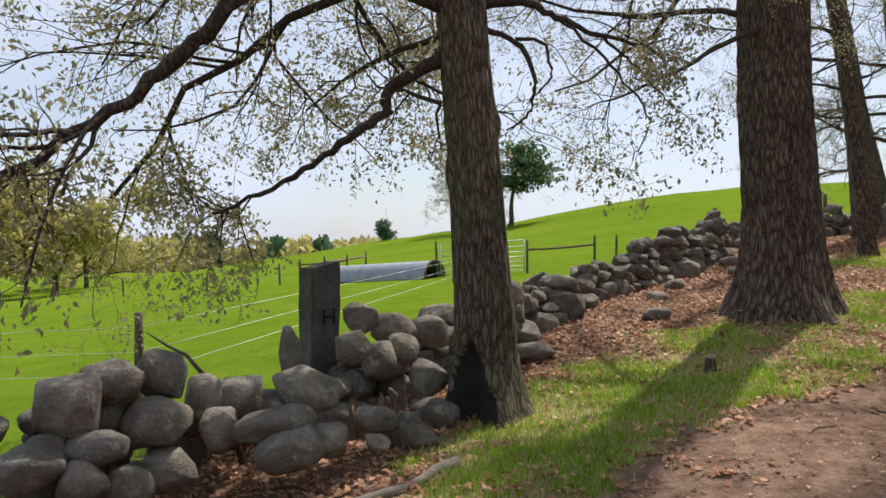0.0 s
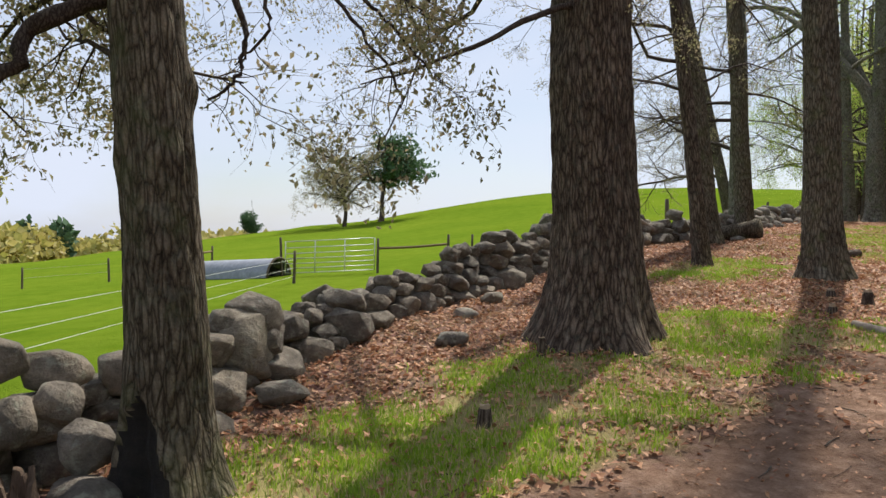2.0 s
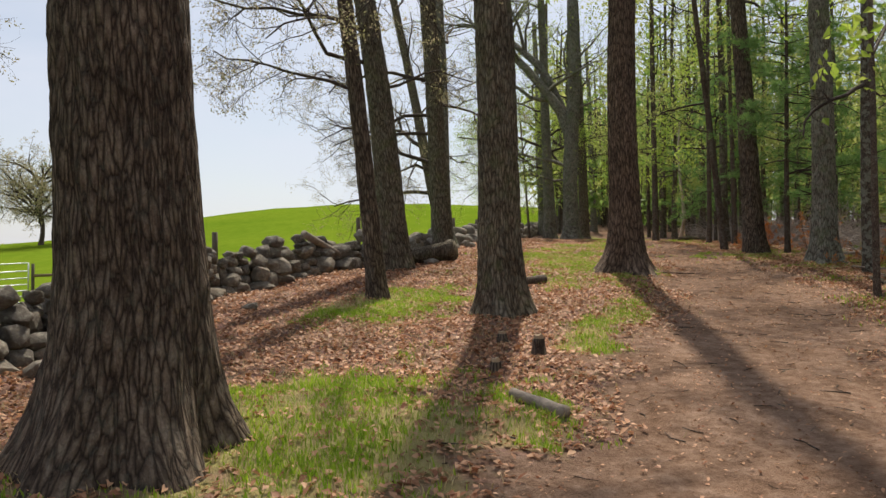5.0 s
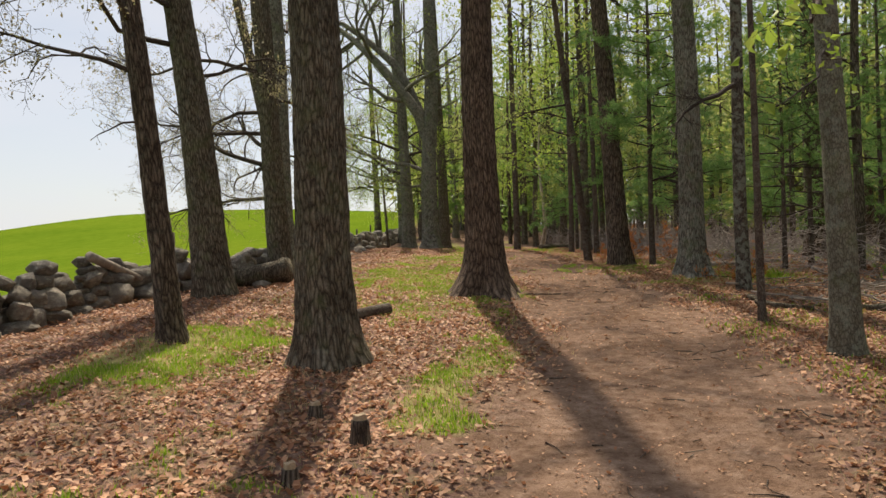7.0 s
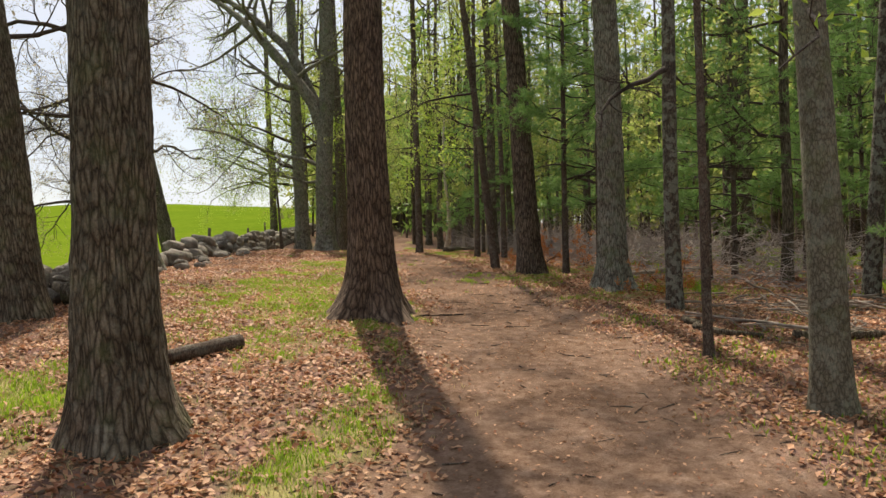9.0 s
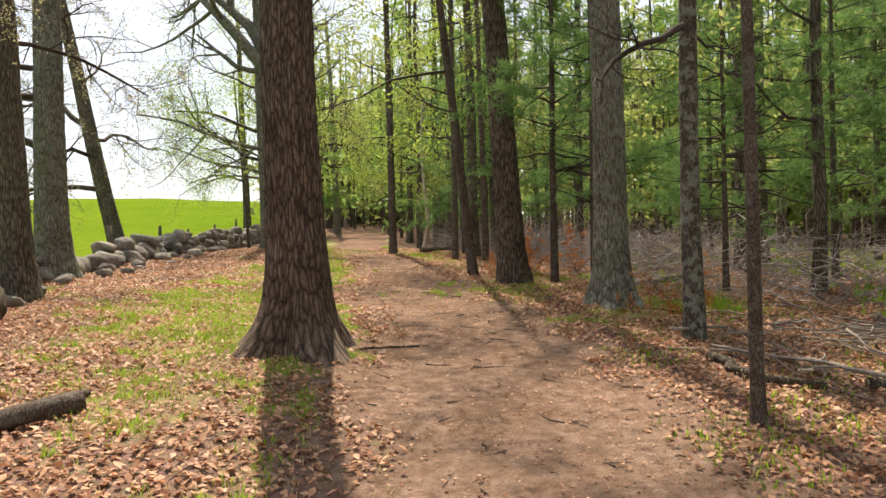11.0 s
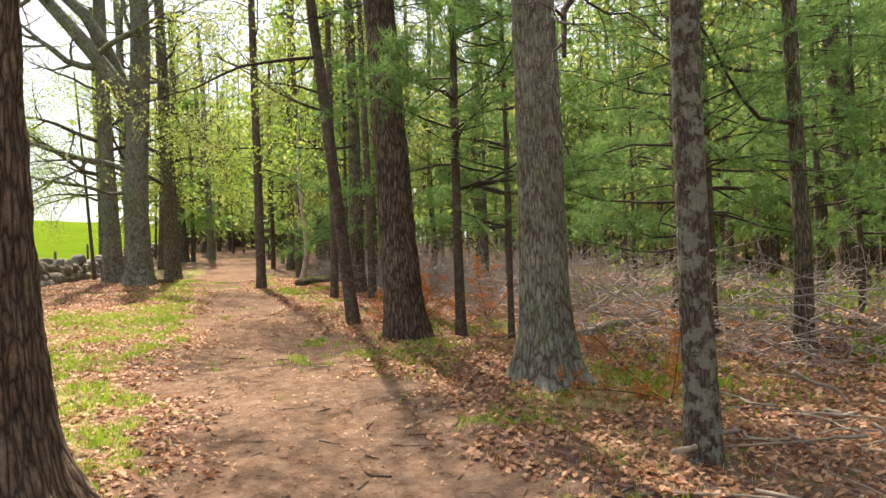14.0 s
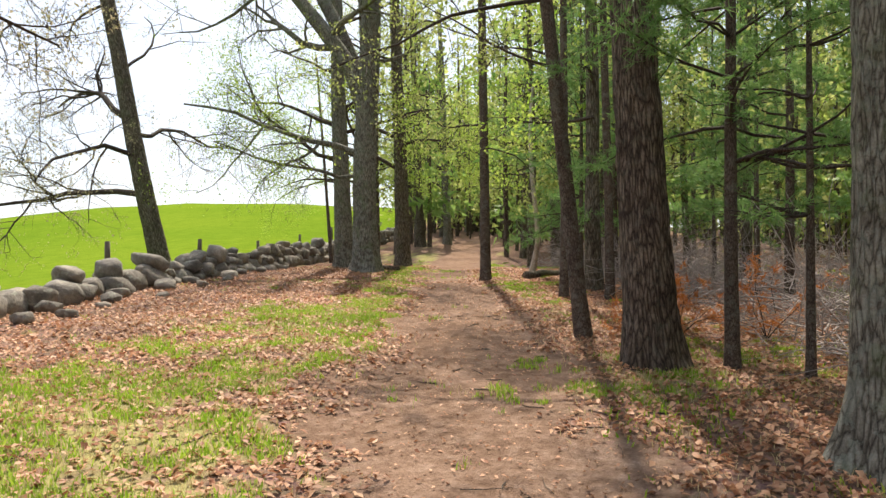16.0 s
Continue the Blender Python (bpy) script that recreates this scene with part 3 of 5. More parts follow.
t_first = tree("leaning oak with a charred hollow at its foot", .38, 6.42, .48, 15, (-.06, .0), M_OAK_GREY, 11,
     limbs=((3.4, 250, .25, 3.4, .06, 3, -.35), (3.9, 275, .15, 3.6, .05, 3, -.25), (3.7, 295, .15, 3.4, .045, 3, -.2), (4.3, 262, .2, 4.2, .05, 3, -.35), (4.5, 240, .25, 4.4, .055, 3, -.45), (3.3, 310, .1, 2.4, .035, 3, -.1), (4.0, 225, .2, 3.6, .05, 3, -.4), 
            (3.6, 20, .2, 3.0, .04, 3, .0), (4.2, 300, .2, 4.0, .06, 3, -.3), (2.6, 330, .15, 1.8, .03, 3, .0), (4.8, 215, .35, 4.2, .065, 3, -.3)),
     spec=OAK, high=SPARSE, crown=5, sides=72, dz=.045, flare=.75, roots=5, scar=(4.05, .8, .62), burl=((2.05, 3.0, .12, .03), (2.05, 5.0, .12, .03), (2.5, .2, .12, .05)))
laid_limb(t_first, ((.05, 6.3, 4.6), (-.2, 5.2, 4.3), (-.45, 3.8, 3.2), (-.72, 2.75, 2.25), (-.98, 2.68, 1.95), (-1.2, 2.66, 1.78), (-1.62, 2.7, 1.55), (-2.3, 2.9, 1.35)), .045, .012, 91, dict(OAK, span=1.5, kids=(12, 6, 4), leaf=.032, lift=.12), 3, 18)
laid_limb(t_first, ((.1, 6.42, 3.0), (-.1, 6.4, 2.9), (-.45, 6.35, 2.66), (-.53, 6.3, 2.43), (-.77, 6.2, 2.24), (-1.07, 6.1, 1.99), (-1.42, 6.0, 1.76), (-1.85, 5.95, 1.58)), .068, .012, 92, dict(OAK, span=1.7, kids=(12, 7, 5), lift=.05, leafy=.55), 3, 26)
laid_limb(t_first, ((.3, 6.42, 3.42), (.75, 6.4, 3.40), (1.0, 6.4, 3.28), (1.35, 6.45, 3.15), (1.8, 6.5, 3.08)), .045, .012, 93, dict(OAK, span=1.2, kids=(9, 6, 4), lift=.06, leafy=.6), 3, 18)
laid_limb(t_first, ((.3, 6.4, 3.2), (.62, 6.38, 3.07), (.76, 6.36, 2.83), (.77, 6.36, 2.58), (.71, 6.4, 2.43), (.56, 6.45, 2.32)), .028, .008, 94, dict(OAK, span=.6, kids=(4, 3, 2), leafy=.2), 2, 18)
laid_limb(t_first, ((.62, 6.38, 3.07), (.84, 6.38, 3.08), (.93, 6.38, 2.82), (.85, 6.4, 2.66), (.72, 6.42, 2.55)), .018, .006, 95, dict(OAK, span=.5, kids=(4, 3, 2), leafy=.3), 2, 12)
laid_limb(t_first, ((1.0, 6.4, 3.28), (1.35, 6.35, 2.95), (1.62, 6.3, 2.6), (1.75, 6.3, 2.32), (1.6, 6.3, 2.05)), .016, .004, 97, dict(OAK, span=1.5, kids=(6, 4, 3), bunch=3, leafy=.5, lift=.05), 3, 16)
laid_limb(t_first, ((1.35, 6.45, 3.15), (1.6, 6.5, 2.95), (1.85, 6.5, 2.7), (2.0, 6.5, 2.55)), .016, .004, 98, dict(OAK, span=1.5, kids=(6, 4, 3), bunch=3, leafy=.5, lift=.05), 3, 13)
t_massive = tree("massive oak with deeply furrowed dark bark and spreading roots", 4.02, 8.86, .86, 18, (-.008, .005), M_OAK, 12,
     limbs=((3.5, 285, .0, 3.2, .045, 3, -.1), (4.1, 300, .1, 3.8, .055, 3, -.2), (4.6, 262, .1, 4.2, .055, 3, -.3), (4.2, 80, .05, 3.4, .05, 3, -.2), (3.8, 195, .0, 1.3, .02, 3, -.2), (4.9, 330, .1, 4.5, .055, 3, -.3)),
     high=CANOPY, crown=9, crown_from=7.5, sides=110, dz=.045, flare=.66, roots=6, rough=.04, burl=((3.1, 3.6, .24, -.06), (3.5, 3.65, .24, -.08), (3.9, 3.6, .24, -.06), (3.5, 4.35, .3, .04), (2.4, 4.6, .3, .025)))
laid_limb(t_massive, ((3.9, 8.8, 3.95), (3.3, 8.65, 3.7), (2.7, 8.5, 3.35), (2.1, 8.4, 3.05), (1.6, 8.4, 2.9)), .04, .006, 99, dict(OAK, span=1.8, kids=(7, 5, 4), bunch=2, lift=.0, leafy=.4, leaf=.045), 3, 14)
tree("slender leaning young oak with dark bark", 8.17, 14.3, .29, 11, (-.102, .057), M_OAK, 13,
     limbs=((3.2, 280, .0, 2.4, .03, 3, -.4), (3.8, 230, .1, 2.6, .03, 3, -.4), (2.6, 300, .1, .7, .015, 1, .2)), spec=BUSHY, high=SPARSE, crown=4, flare=.35, sides=40)
tree("grey-brown leaning oak beside the stone wall", 10.0, 17.45, .56, 12, (-.096, .085), M_OAK_GREY, 14,
     limbs=((4.2, 290, .1, 3.6, .05, 3, -.5), (3.6, 40, .1, 2.8, .04, 3, -.3), (4.8, 240, .1, 3.5, .05, 3, -.6)), spec=BUSHY, high=SPARSE, crown=5, flare=.3, sides=56)
tree("grey oak with patches of pale lichen", 12.55, 20.1, .48, 15, (-.05, .045), M_OAK_GREY, 15,
     limbs=((4.4, 300, .1, 3.2, .05, 3, -.4), (3.8, 60, .05, 2.6, .04, 3, -.4)), spec=BUSHY, high=SPARSE, crown=5, flare=.4, sides=50)
tree("grey oak with a broad foot and lichen", 13.98, 22.75, .56, 15, (-.02, .02), M_PALE_OAK, 16,
     limbs=((2.4, 300, -.05, 3.2, .07, 3, .2), (3.3, 285, .05, 3.2, .06, 3, .1), (3.8, 310, .3, 3.2, .06, 3, .0), (4.6, 60, .1, 2.8, .05, 3, -.2)), spec=BUSHY, high=SPARSE, crown=5, flare=.6, sides=50)
tree("straight oak with greyish plated bark and buttressed roots", 9.0, 12.07, .54, 17, (-.035, .03), M_OAK_GREY, 17,
     limbs=((5.4, 300, .2, 3.0, .05, 3, -.4),), high=CANOPY, crown=10, crown_from=7.5, flare=.75, sides=84, dz=.05)
tree("straight brown oak standing at the edge of the path", 13.3, 14.42, .57, 18, (-.006, .004), M_PLATED, 18,
     high=DENSE, crown=6, crown_from=6.5, flare=1.35, sides=120, dz=.05)
tree("forked oak with a split trunk beside the path", 23.8, 29.1, .66, 10, (.01, -.005), M_PALE_OAK, 19,
     limbs=((4.3, 318, 1.05, 8.0, .26, 3, .1), (4.5, 20, 1.4, 8.0, .25, 3, .0), (3.1, 300, .2, 5.0, .09, 3, -.5), (2.6, 310, -.1, 4.0, .06, 3, -.2)), spec=dict(MAPLE, kids=(9, 7, 5), bunch=3, leaf=.06, leafy=.65), leaf_mat=M_MAPLE, limb_mat=M_PALE_OAK, crown=4, crown_from=4.5, flare=.5, sides=50, taper=.35)
tree("oak leaning over the wall towards the pasture", 19.58, 32.4, .55, 13, (-.17, .12), M_OAK_GREY, 20,
     limbs=((3.0, 290, .0, 4.4, .09, 3, .0), (4.0, 260, .3, 4.0, .07, 3, -.3), (4.6, 30, .3, 4.0, .07, 3, -.3), (5.0, 300, .6, 4.0, .1, 3, -.2)), spec=OAK, crown=5, flare=.3, sides=40)
for k, (x, y, d) in enumerate(((24.5, 31.5, .52), (27.1, 32.15, .48), (31.5, 41.5, .5), (36.5, 44.5, .5), (39.5, 46.0, .45), (46, 55, .5), (54, 62, .55), (33.5, 47, .45))):
    tree("roadside oak with fresh yellow-green leaves", x, y, d, 13, (-.03, .02), M_OAK_GREY if k % 2 else M_PALE_OAK, 30 + k,
         limbs=((3.2, 300, .3, 4.0, .07, 3, -.2), (4.2, 330, .5, 4.0, .07, 3, -.2), (4.0, 120, .3, 3.0, .06, 3, -.2)), spec=dict(MAPLE, kids=(6, 6, 4), leaf=.075, reach=.2), leaf_mat=M_MAPLE, crown=6, crown_from=4.0, high=dict(HIGH, kids=(5, 6, 5), bunch=4, leaf=.085, reach=.25), sides=24, dz=.2, flare=.4)

tree("thin leaning sapling beside the tumbled wall", 26.3, 35.6, .13, 7, (-.06, .05), M_THIN, 55, crown=4, crown_from=3.0, high=SPARSE, flare=.2, rough=.03, sides=14, name="sapling")

# trees on the wood's side of the path
t_maple = tree("smooth lichen-covered grey tree at the wood's edge", 12.95, 8.65, .27, 13, (-.02, .02), M_SMOOTH, 41, limbs=((3.0, 250, .2, 1.8, .02, 2, -.2),), leaf_mat=M_MAPLE, spec=dict(MAPLE, kids=(3, 3, 2), leafy=.5, leaf=.08), crown=4, flare=.35, rough=.02, sides=40, category="tree", name="maple_tree")
laid_limb(t_maple, ((12.9, 8.65, 5.2), (11.6, 8.2, 4.9), (10.2, 7.6, 4.0), (9.3, 7.25, 3.45), (8.8, 7.05, 3.2)), .03, .006, 96, dict(MAPLE, span=.9, kids=(7, 4, 3), leaf=.10, leafy=.8, bunch=2), 2, 14, M_MAPLE)
tree("slim dark sapling with bare stem", 14.2, 10.18, .095, 8, (-.012, .008), M_THIN, 42, crown=4, crown_from=4.5, flare=.25, rough=.03, sides=16, spec=MAPLE, leaf_mat=M_UNDER, name="sapling")
tree("lichen-blotched dark tree with one crooked dead branch", 16.48, 11.67, .215, 12, (-.01, .0), M_LICHEN, 43, high=CANOPY, leaf_mat=M_MAPLE, limbs=((3.35, 285, .1, 1.9, .045, 3, -.5), (3.3, 110, -.2, .8, .02, 2, -.6)), spec=dict(BARE, leafy=0), crown=4, flare=.25, rough=.03, sides=36)
tree("stout grey oak with lichen and a mossy flared foot", 18.15, 13.62, .46, 15, (-.015, .01), M_PALE_OAK, 44, high=CANOPY, crown=8, flare=1.15, sides=72, dz=.05, leaf_mat=M_MAPLE)
tree("dark oak with deeply ridged bark", 19.38, 16.33, .46, 15, (-.05, .035), M_OAK, 45, high=CANOPY, crown=8, flare=.45, sides=60, dz=.06, rough=.06, leaf_mat=M_MAPLE)
tree("thin leaning tree with bare crooked twigs", 20.0, 17.8, .19, 10, (-.09, .067), M_THIN, 46, limbs=((4.0, 300, .2, 2.6, .03, 3, -.5), (3.2, 300, .2, 1.8, .02, 3, -.4), (4.6, 100, .3, 2.0, .025, 3, -.4)), spec=dict(BARE, leafy=.5), leaf_mat=M_UNDER, high=CANOPY, crown=6, flare=.2, rough=.03, sides=24)
tree("slim straight tree at the path's edge", 24.2, 24.55, .23, 13, (-.01, .01), M_THIN, 47, limbs=((3.5, 300, .2, 2.0, .025, 3, -.3), (3.0, 120, .1, 1.6, .02, 3, -.3)), spec=dict(MAPLE, kids=(5, 4, 3), leaf=.08), leaf_mat=M_UNDER, high=CANOPY, crown=13, crown_from=4.2, flare=.2, rough=.03, sides=20)
tree("pale crooked dead sapling", 27.2, 26.2, .15, 4.5, (.02, -.02), M_PALE, 48, crown=3, crown_from=2, high=dict(HIGH, leafy=0), sway=1.6, flare=.3, rough=.04, sides=16, name="sapling")
tree("tall dark trunk within the wood", 24.4, 14.1, .44, 14, (.0, .0), M_OAK, 49, crown=4, flare=.3, sides=36)
tree("tall dark trunk within the wood", 26.2, 14.5, .40, 14, (.01, .0), M_OAK_GREY, 50, crown=4, flare=.3, sides=36)
tree("forked dark trunk above green undergrowth", 31.3, 12.3, .62, 14, (-.03, .03), M_OAK, 51, limbs=((2.2, 330, 1.25, 7, .14, 2, .1),), crown=4, flare=.2, sides=36, limb_mat=M_OAK)
tree("lichen-spotted tree leaning over a brush pile", 19.8, 10.05, .24, 11, (.037, -.06), M_LICHEN, 52, crown=4, flare=.2, rough=.03, sides=36, leaf_mat=M_MAPLE)
tree("slim trunk within the wood", 22.7, 20.7, .15, 12, (.0, .0), M_THIN, 53, high=HIGH, crown=6, crown_from=4.5, flare=.2, sides=16, leaf_mat=M_UNDER)
tree("slim trunk within the wood", 23.3, 20.2, .15, 12, (-.02, .01), M_THIN, 54, high=HIGH, crown=6, crown_from=4.5, flare=.2, sides=16, leaf_mat=M_UNDER)


# ---- fast meshes for what nobody could count ----
def swarm(name, verts, pattern, mat, label, category, parent=None):
    """One mesh of many small pieces; verts is (pieces, corners, 3), pattern the faces of one piece."""
    k, c = verts.shape[:2]
    me = bpy.data.meshes.new(name)
    me.vertices.add(k * c)
    me.vertices.foreach_set("co", verts.astype(np.float32).ravel())
    base = np.arange(k)[:, None] * c
    per = sum(len(p) for p in pattern)
    flat = np.concatenate([np.array(p) for p in pattern])
    lv = (base + flat[None, :]).ravel()
    offs = np.cumsum([0] + [len(p) for p in pattern[:-1]])
    ls = (np.arange(k)[:, None] * per + offs[None, :]).ravel()
    me.loops.add(len(lv))
    me.loops.foreach_set("vertex_index", lv)
    me.polygons.add(len(ls))
    me.polygons.foreach_set("loop_start", ls)
    me.update(calc_edges=True)
    me.materials.append(mat)
    ob = new(name, me)
    if parent is not None:
        ob.parent = parent
        ob["kind"] = "stuff"
        return ob
    return tagged(ob, label, category, kind="stuff")


R = np.random.default_rng(77)


def litter(name, count, pick, mat, size, label, lift=.012, curl=.35):
    u, v = pick(count)
    x, y = xy(u, v)
    z = terrain(x, y) + relief(x, y) + lift + R.uniform(0, .02, len(x))
    n = len(x)
    a = R.uniform(0, 6.283, n)
    tilt = R.normal(0, .35, (n, 2))
    k = size * R.uniform(.6, 1.35, n)
    d = np.stack((np.cos(a), np.sin(a), tilt[:, 0]), -1) * k[:, None]
    s = np.stack((-np.sin(a), np.cos(a), tilt[:, 1]), -1) * k[:, None]
    c = np.stack((x, y, z), -1)
    up = np.zeros((n, 3))
    up[:, 2] = k * curl * R.uniform(-.2, 1, n)
    verts = np.stack((c - d * .5 + up * .5, c + s * .33 + up * .55, c + d * .5 + up * .4, c - d * .05 - s * .31 + up * .5), 1)
    verts[:, (0, 2), 2] -= .12 * k[:, None]
    return swarm(name, verts, ((0, 2, 1), (0, 3, 2)), mat, label, "leaves")


def blades(name, count, pick, mat, tall, label, wide=.006):
    u, v = pick(count)
    x, y = xy(u, v)
    z = terrain(x, y) + relief(x, y) - .005
    n = len(x)
    a = R.uniform(0, 6.283, n)
    h = tall * R.uniform(.45, 1.3, n)
    lean = R.normal(0, .35, (n, 2)) * h[:, None]
    w = np.stack((np.cos(a), np.sin(a), np.zeros(n)), -1) * (wide * R.uniform(.6, 1.4, n))[:, None]
    c = np.stack((x, y, z), -1)
    mid = c + np.stack((lean[:, 0] * .35, lean[:, 1] * .35, h * .6), -1)
    tip = c + np.stack((lean[:, 0], lean[:, 1], h), -1)
    return swarm(name, np.stack((c - w, c + w, mid + w * .7, mid - w * .7, tip), 1), ((0, 1, 2, 3), (3, 2, 4)), mat, label, "grass")


def picker(u0, u1, v0, v1, rule, near_bias=0.0):
    def pick(count):
        us, vs, got = [], [], 0
        while got < count:
            u, v = R.uniform(u0, u1, 40000), R.uniform(v0, v1, 40000)
            x, y = xy(u, v)
            path, fld, grass = masks(x, y)
            p = rule(u, v, path, fld, grass)
            if near_bias:
                dist = np.maximum(1.0, np.abs(v + .3)) * (1 + np.maximum(u - 25, 0) * .06)
                p = p * np.minimum(1, near_bias / dist)
            keep = R.random(40000) < p
            us.append(u[keep]), vs.append(v[keep])
            got += keep.sum()
        return np.concatenate(us)[:count], np.concatenate(vs)[:count]
    return pick


# ---- dry stone wall ----
def rock_mesh(seed, fine=True):
    """An angular field stone with flat faces and worn edges, one unit across."""
    rng = np.random.default_rng(seed)
    bm = bmesh.new()
    count = int(rng.integers(18, 30))
    box = rng.uniform(2.4, 5.0)
    for k in range(count):
        zc = 1 - 2 * (k + .5) / count
        a, rr = k * 2.39996 + rng.normal(0, .3), math.sqrt(max(0, 1 - zc * zc))
        p = Vector((rr * math.cos(a), rr * math.sin(a), zc)) + Vector(rng.normal(0, .15, 3))
        p /= sum(abs(c) ** box for c in p) ** (1 / box)
        bm.verts.new(p * .5 * rng.uniform(.84, 1.05))
    bmesh.ops.convex_hull(bm, input=bm.verts)
    loose = [v for v in bm.verts if not v.link_faces]
    bmesh.ops.delete(bm, geom=loose, context="VERTS")
    bmesh.ops.dissolve_limit(bm, angle_limit=.36, verts=bm.verts, edges=bm.edges)
    bmesh.ops.bevel(bm, geom=list(bm.edges), offset=.045, segments=2 if fine else 1, profile=.55, affect="EDGES", clamp_overlap=True)
    bmesh.ops.triangulate(bm, faces=bm.faces)
    if fine:
        bmesh.ops.subdivide_edges(bm, edges=[e for e in bm.edges if e.calc_length() > .26], cuts=1)
        bmesh.ops.triangulate(bm, faces=bm.faces)
    off = Vector(rng.uniform(-50, 50, 3))
    for v in bm.verts:
        v.co += v.co.normalized() * (.022 * noise.noise(v.co * 3 + off) + .012 * noise.noise(v.co * 9 + off))
    lo = [min(v.co[i] for v in bm.verts) for i in range(3)]
    hi = [max(v.co[i] for v in bm.verts) for i in range(3)]
    for v in bm.verts:
        v.co = Vector((v.co[i] - (lo[i] + hi[i]) / 2) / (hi[i] - lo[i]) for i in range(3))
    for e in bm.edges:
        e.smooth = e.calc_face_angle(0) < .8
    for f in bm.faces:
        f.smooth = True
    me = bpy.data.meshes.new("stone")
    bm.to_mesh(me)
    bm.free()
    me.materials.append(M_ROCK)
    return me


ROCKS = [rock_mesh(100 + k) for k in range(22)]
PLAIN_ROCKS = [rock_mesh(100 + k, False) for k in range(22)]
wall = thing("stone_wall", 0, 0, 0, "old dry wall of tumbled grey field stones", "wall", kind="structure")
wall_rng = np.random.default_rng(5)
WALL_HEIGHT = ((-12, .85), (1.2, .95), (2.3, .7), (3.0, .30), (4.0, .62), (6, .7), (8, .62), (11, .8), (13, .95), (17, .85), (21, .6), (25, .42), (32, .48), (37, .7), (60, .6), (120, .6))
far_rocks = Soup()
far_base = [np.array([tuple(v.co) for v in m.vertices]) for m in PLAIN_ROCKS]
far_faces = [[tuple(p.vertices) for p in m.polygons] for m in PLAIN_ROCKS]
stone_count = 0


def lay_stone(u, v, z, size, turn, tip=.35):
    global stone_count
    x, y = xy(u, v)
    m = pose(x, y, z, *np.degrees(wall_rng.normal(0, tip, 2)), turn) @ Matrix.Diagonal((*size, 1))
    k = int(wall_rng.integers(len(ROCKS)))
    if -.3 < u < 24 and stone_count < 420:
        ob = child("stone", ROCKS[k], wall)
        ob.matrix_world = m
        stone_count += 1
    else:
        a = np.array(m)
        far_rocks.add(far_base[k] @ a[:3, :3].T + a[:3, 3], far_faces[k])


s_at = -9.0
while s_at < 75:
    near_part = s_at < 24
    w = wall_rng.uniform(.26, .56) * (1.0 if near_part else 1.2)
    h = float(along(WALL_HEIGHT, s_at))
    heading = math.degrees(math.atan2(.66, .751)) + wall_rng.normal(0, 22)
    for row in (-.20, .24):
        if row > 0 and .75 < s_at < 3.3:
            continue
        level = 0
        top = h * wall_rng.uniform(.72, 1.12)
        if row < 0:
            top *= .85 if .5 < s_at < 2.2 else .95
        v0 = float(along(WALL_LINE, s_at)) + row
        gx, gy = xy(s_at, v0)
        z = ground_z(gx, gy) - .07
        base = z
        while z - base < top - .1 and level < 5:
            k = (1.1, .95, .85, .75, .7)[level]
            size = (w * k * wall_rng.uniform(.85, 1.25), w * k * wall_rng.uniform(.75, 1.05), w * k * wall_rng.uniform(.5, .85))
            size = (size[0], size[1], min(size[2], .46))
            lay_stone(s_at + wall_rng.uniform(-.12, .12), v0 - (.05 * level if row > 0 else -.05 * level) + wall_rng.uniform(-.06, .06), z + size[2] * .46, size, heading + wall_rng.normal(0, 30), .18 if level else .12)
            z += size[2] * .80
            level += 1
    s_at += w * .86
# stones of the breached stretch beside the granite post: along, across, height of the middle, width, tallness
LEFT_STONES = ((1.24, -4.75, 0.37, 0.33, 0.33), (1.54, -4.9, 0.46, 0.37, 0.26), (1.84, -4.9, 0.48, 0.34, 0.31), (1.75, -4.75, 0.21, 0.42, 0.28), (1.52, -4.95, 0.26, 0.21, 0.23), (1.35, -4.6, 0.14, 0.35, 0.18), (2.19, -5.0, 0.26, 0.26, 0.32), (2.42, -4.95, 0.23, 0.36, 0.27), (2.16, -4.7, 0.11, 0.26, 0.27), (1.03, -4.65, 0.07, 0.36, 0.22), (1.24, -4.5, -0.01, 0.29, 0.21), (1.51, -4.5, -0.09, 0.27, 0.23), (1.79, -4.6, -0.08, 0.3, 0.26), (1.14, -4.8, 0.15, 0.25, 0.15))
POST_STONES = ((2.73, -4.55, 0.31, 0.42, 0.29), (2.38, -4.35, 0.15, 0.52, 0.22), (2.33, -4.1, 0.05, 0.41, 0.22), (2.65, -4.2, 0.04, 0.29, 0.19), (3.3, -4.5, 0.03, 0.32, 0.18), (3.09, -4.2, -0.05, 0.17, 0.11), (3.53, -4.4, -0.01, 0.17, 0.15), (3.93, -5.6, 0.67, 0.3, 0.28), (3.7, -5.35, 0.43, 0.3, 0.3), (4.28, -5.6, 0.56, 0.42, 0.26), (3.83, -5.2, 0.35, 0.29, 0.28), (4.76, -5.6, 0.49, 0.36, 0.3), (4.16, -5.3, 0.4, 0.29, 0.27), (4.22, -5.0, 0.17, 0.32, 0.3), (3.02, -5.3, 0.48, 0.16, 0.38))
for u, v, z, w, h in LEFT_STONES + POST_STONES:
    lay_stone(u, v, z, (w * 1.08, w * wall_rng.uniform(.8, 1.0), h * 1.12), wall_rng.normal(0, 15), .10)
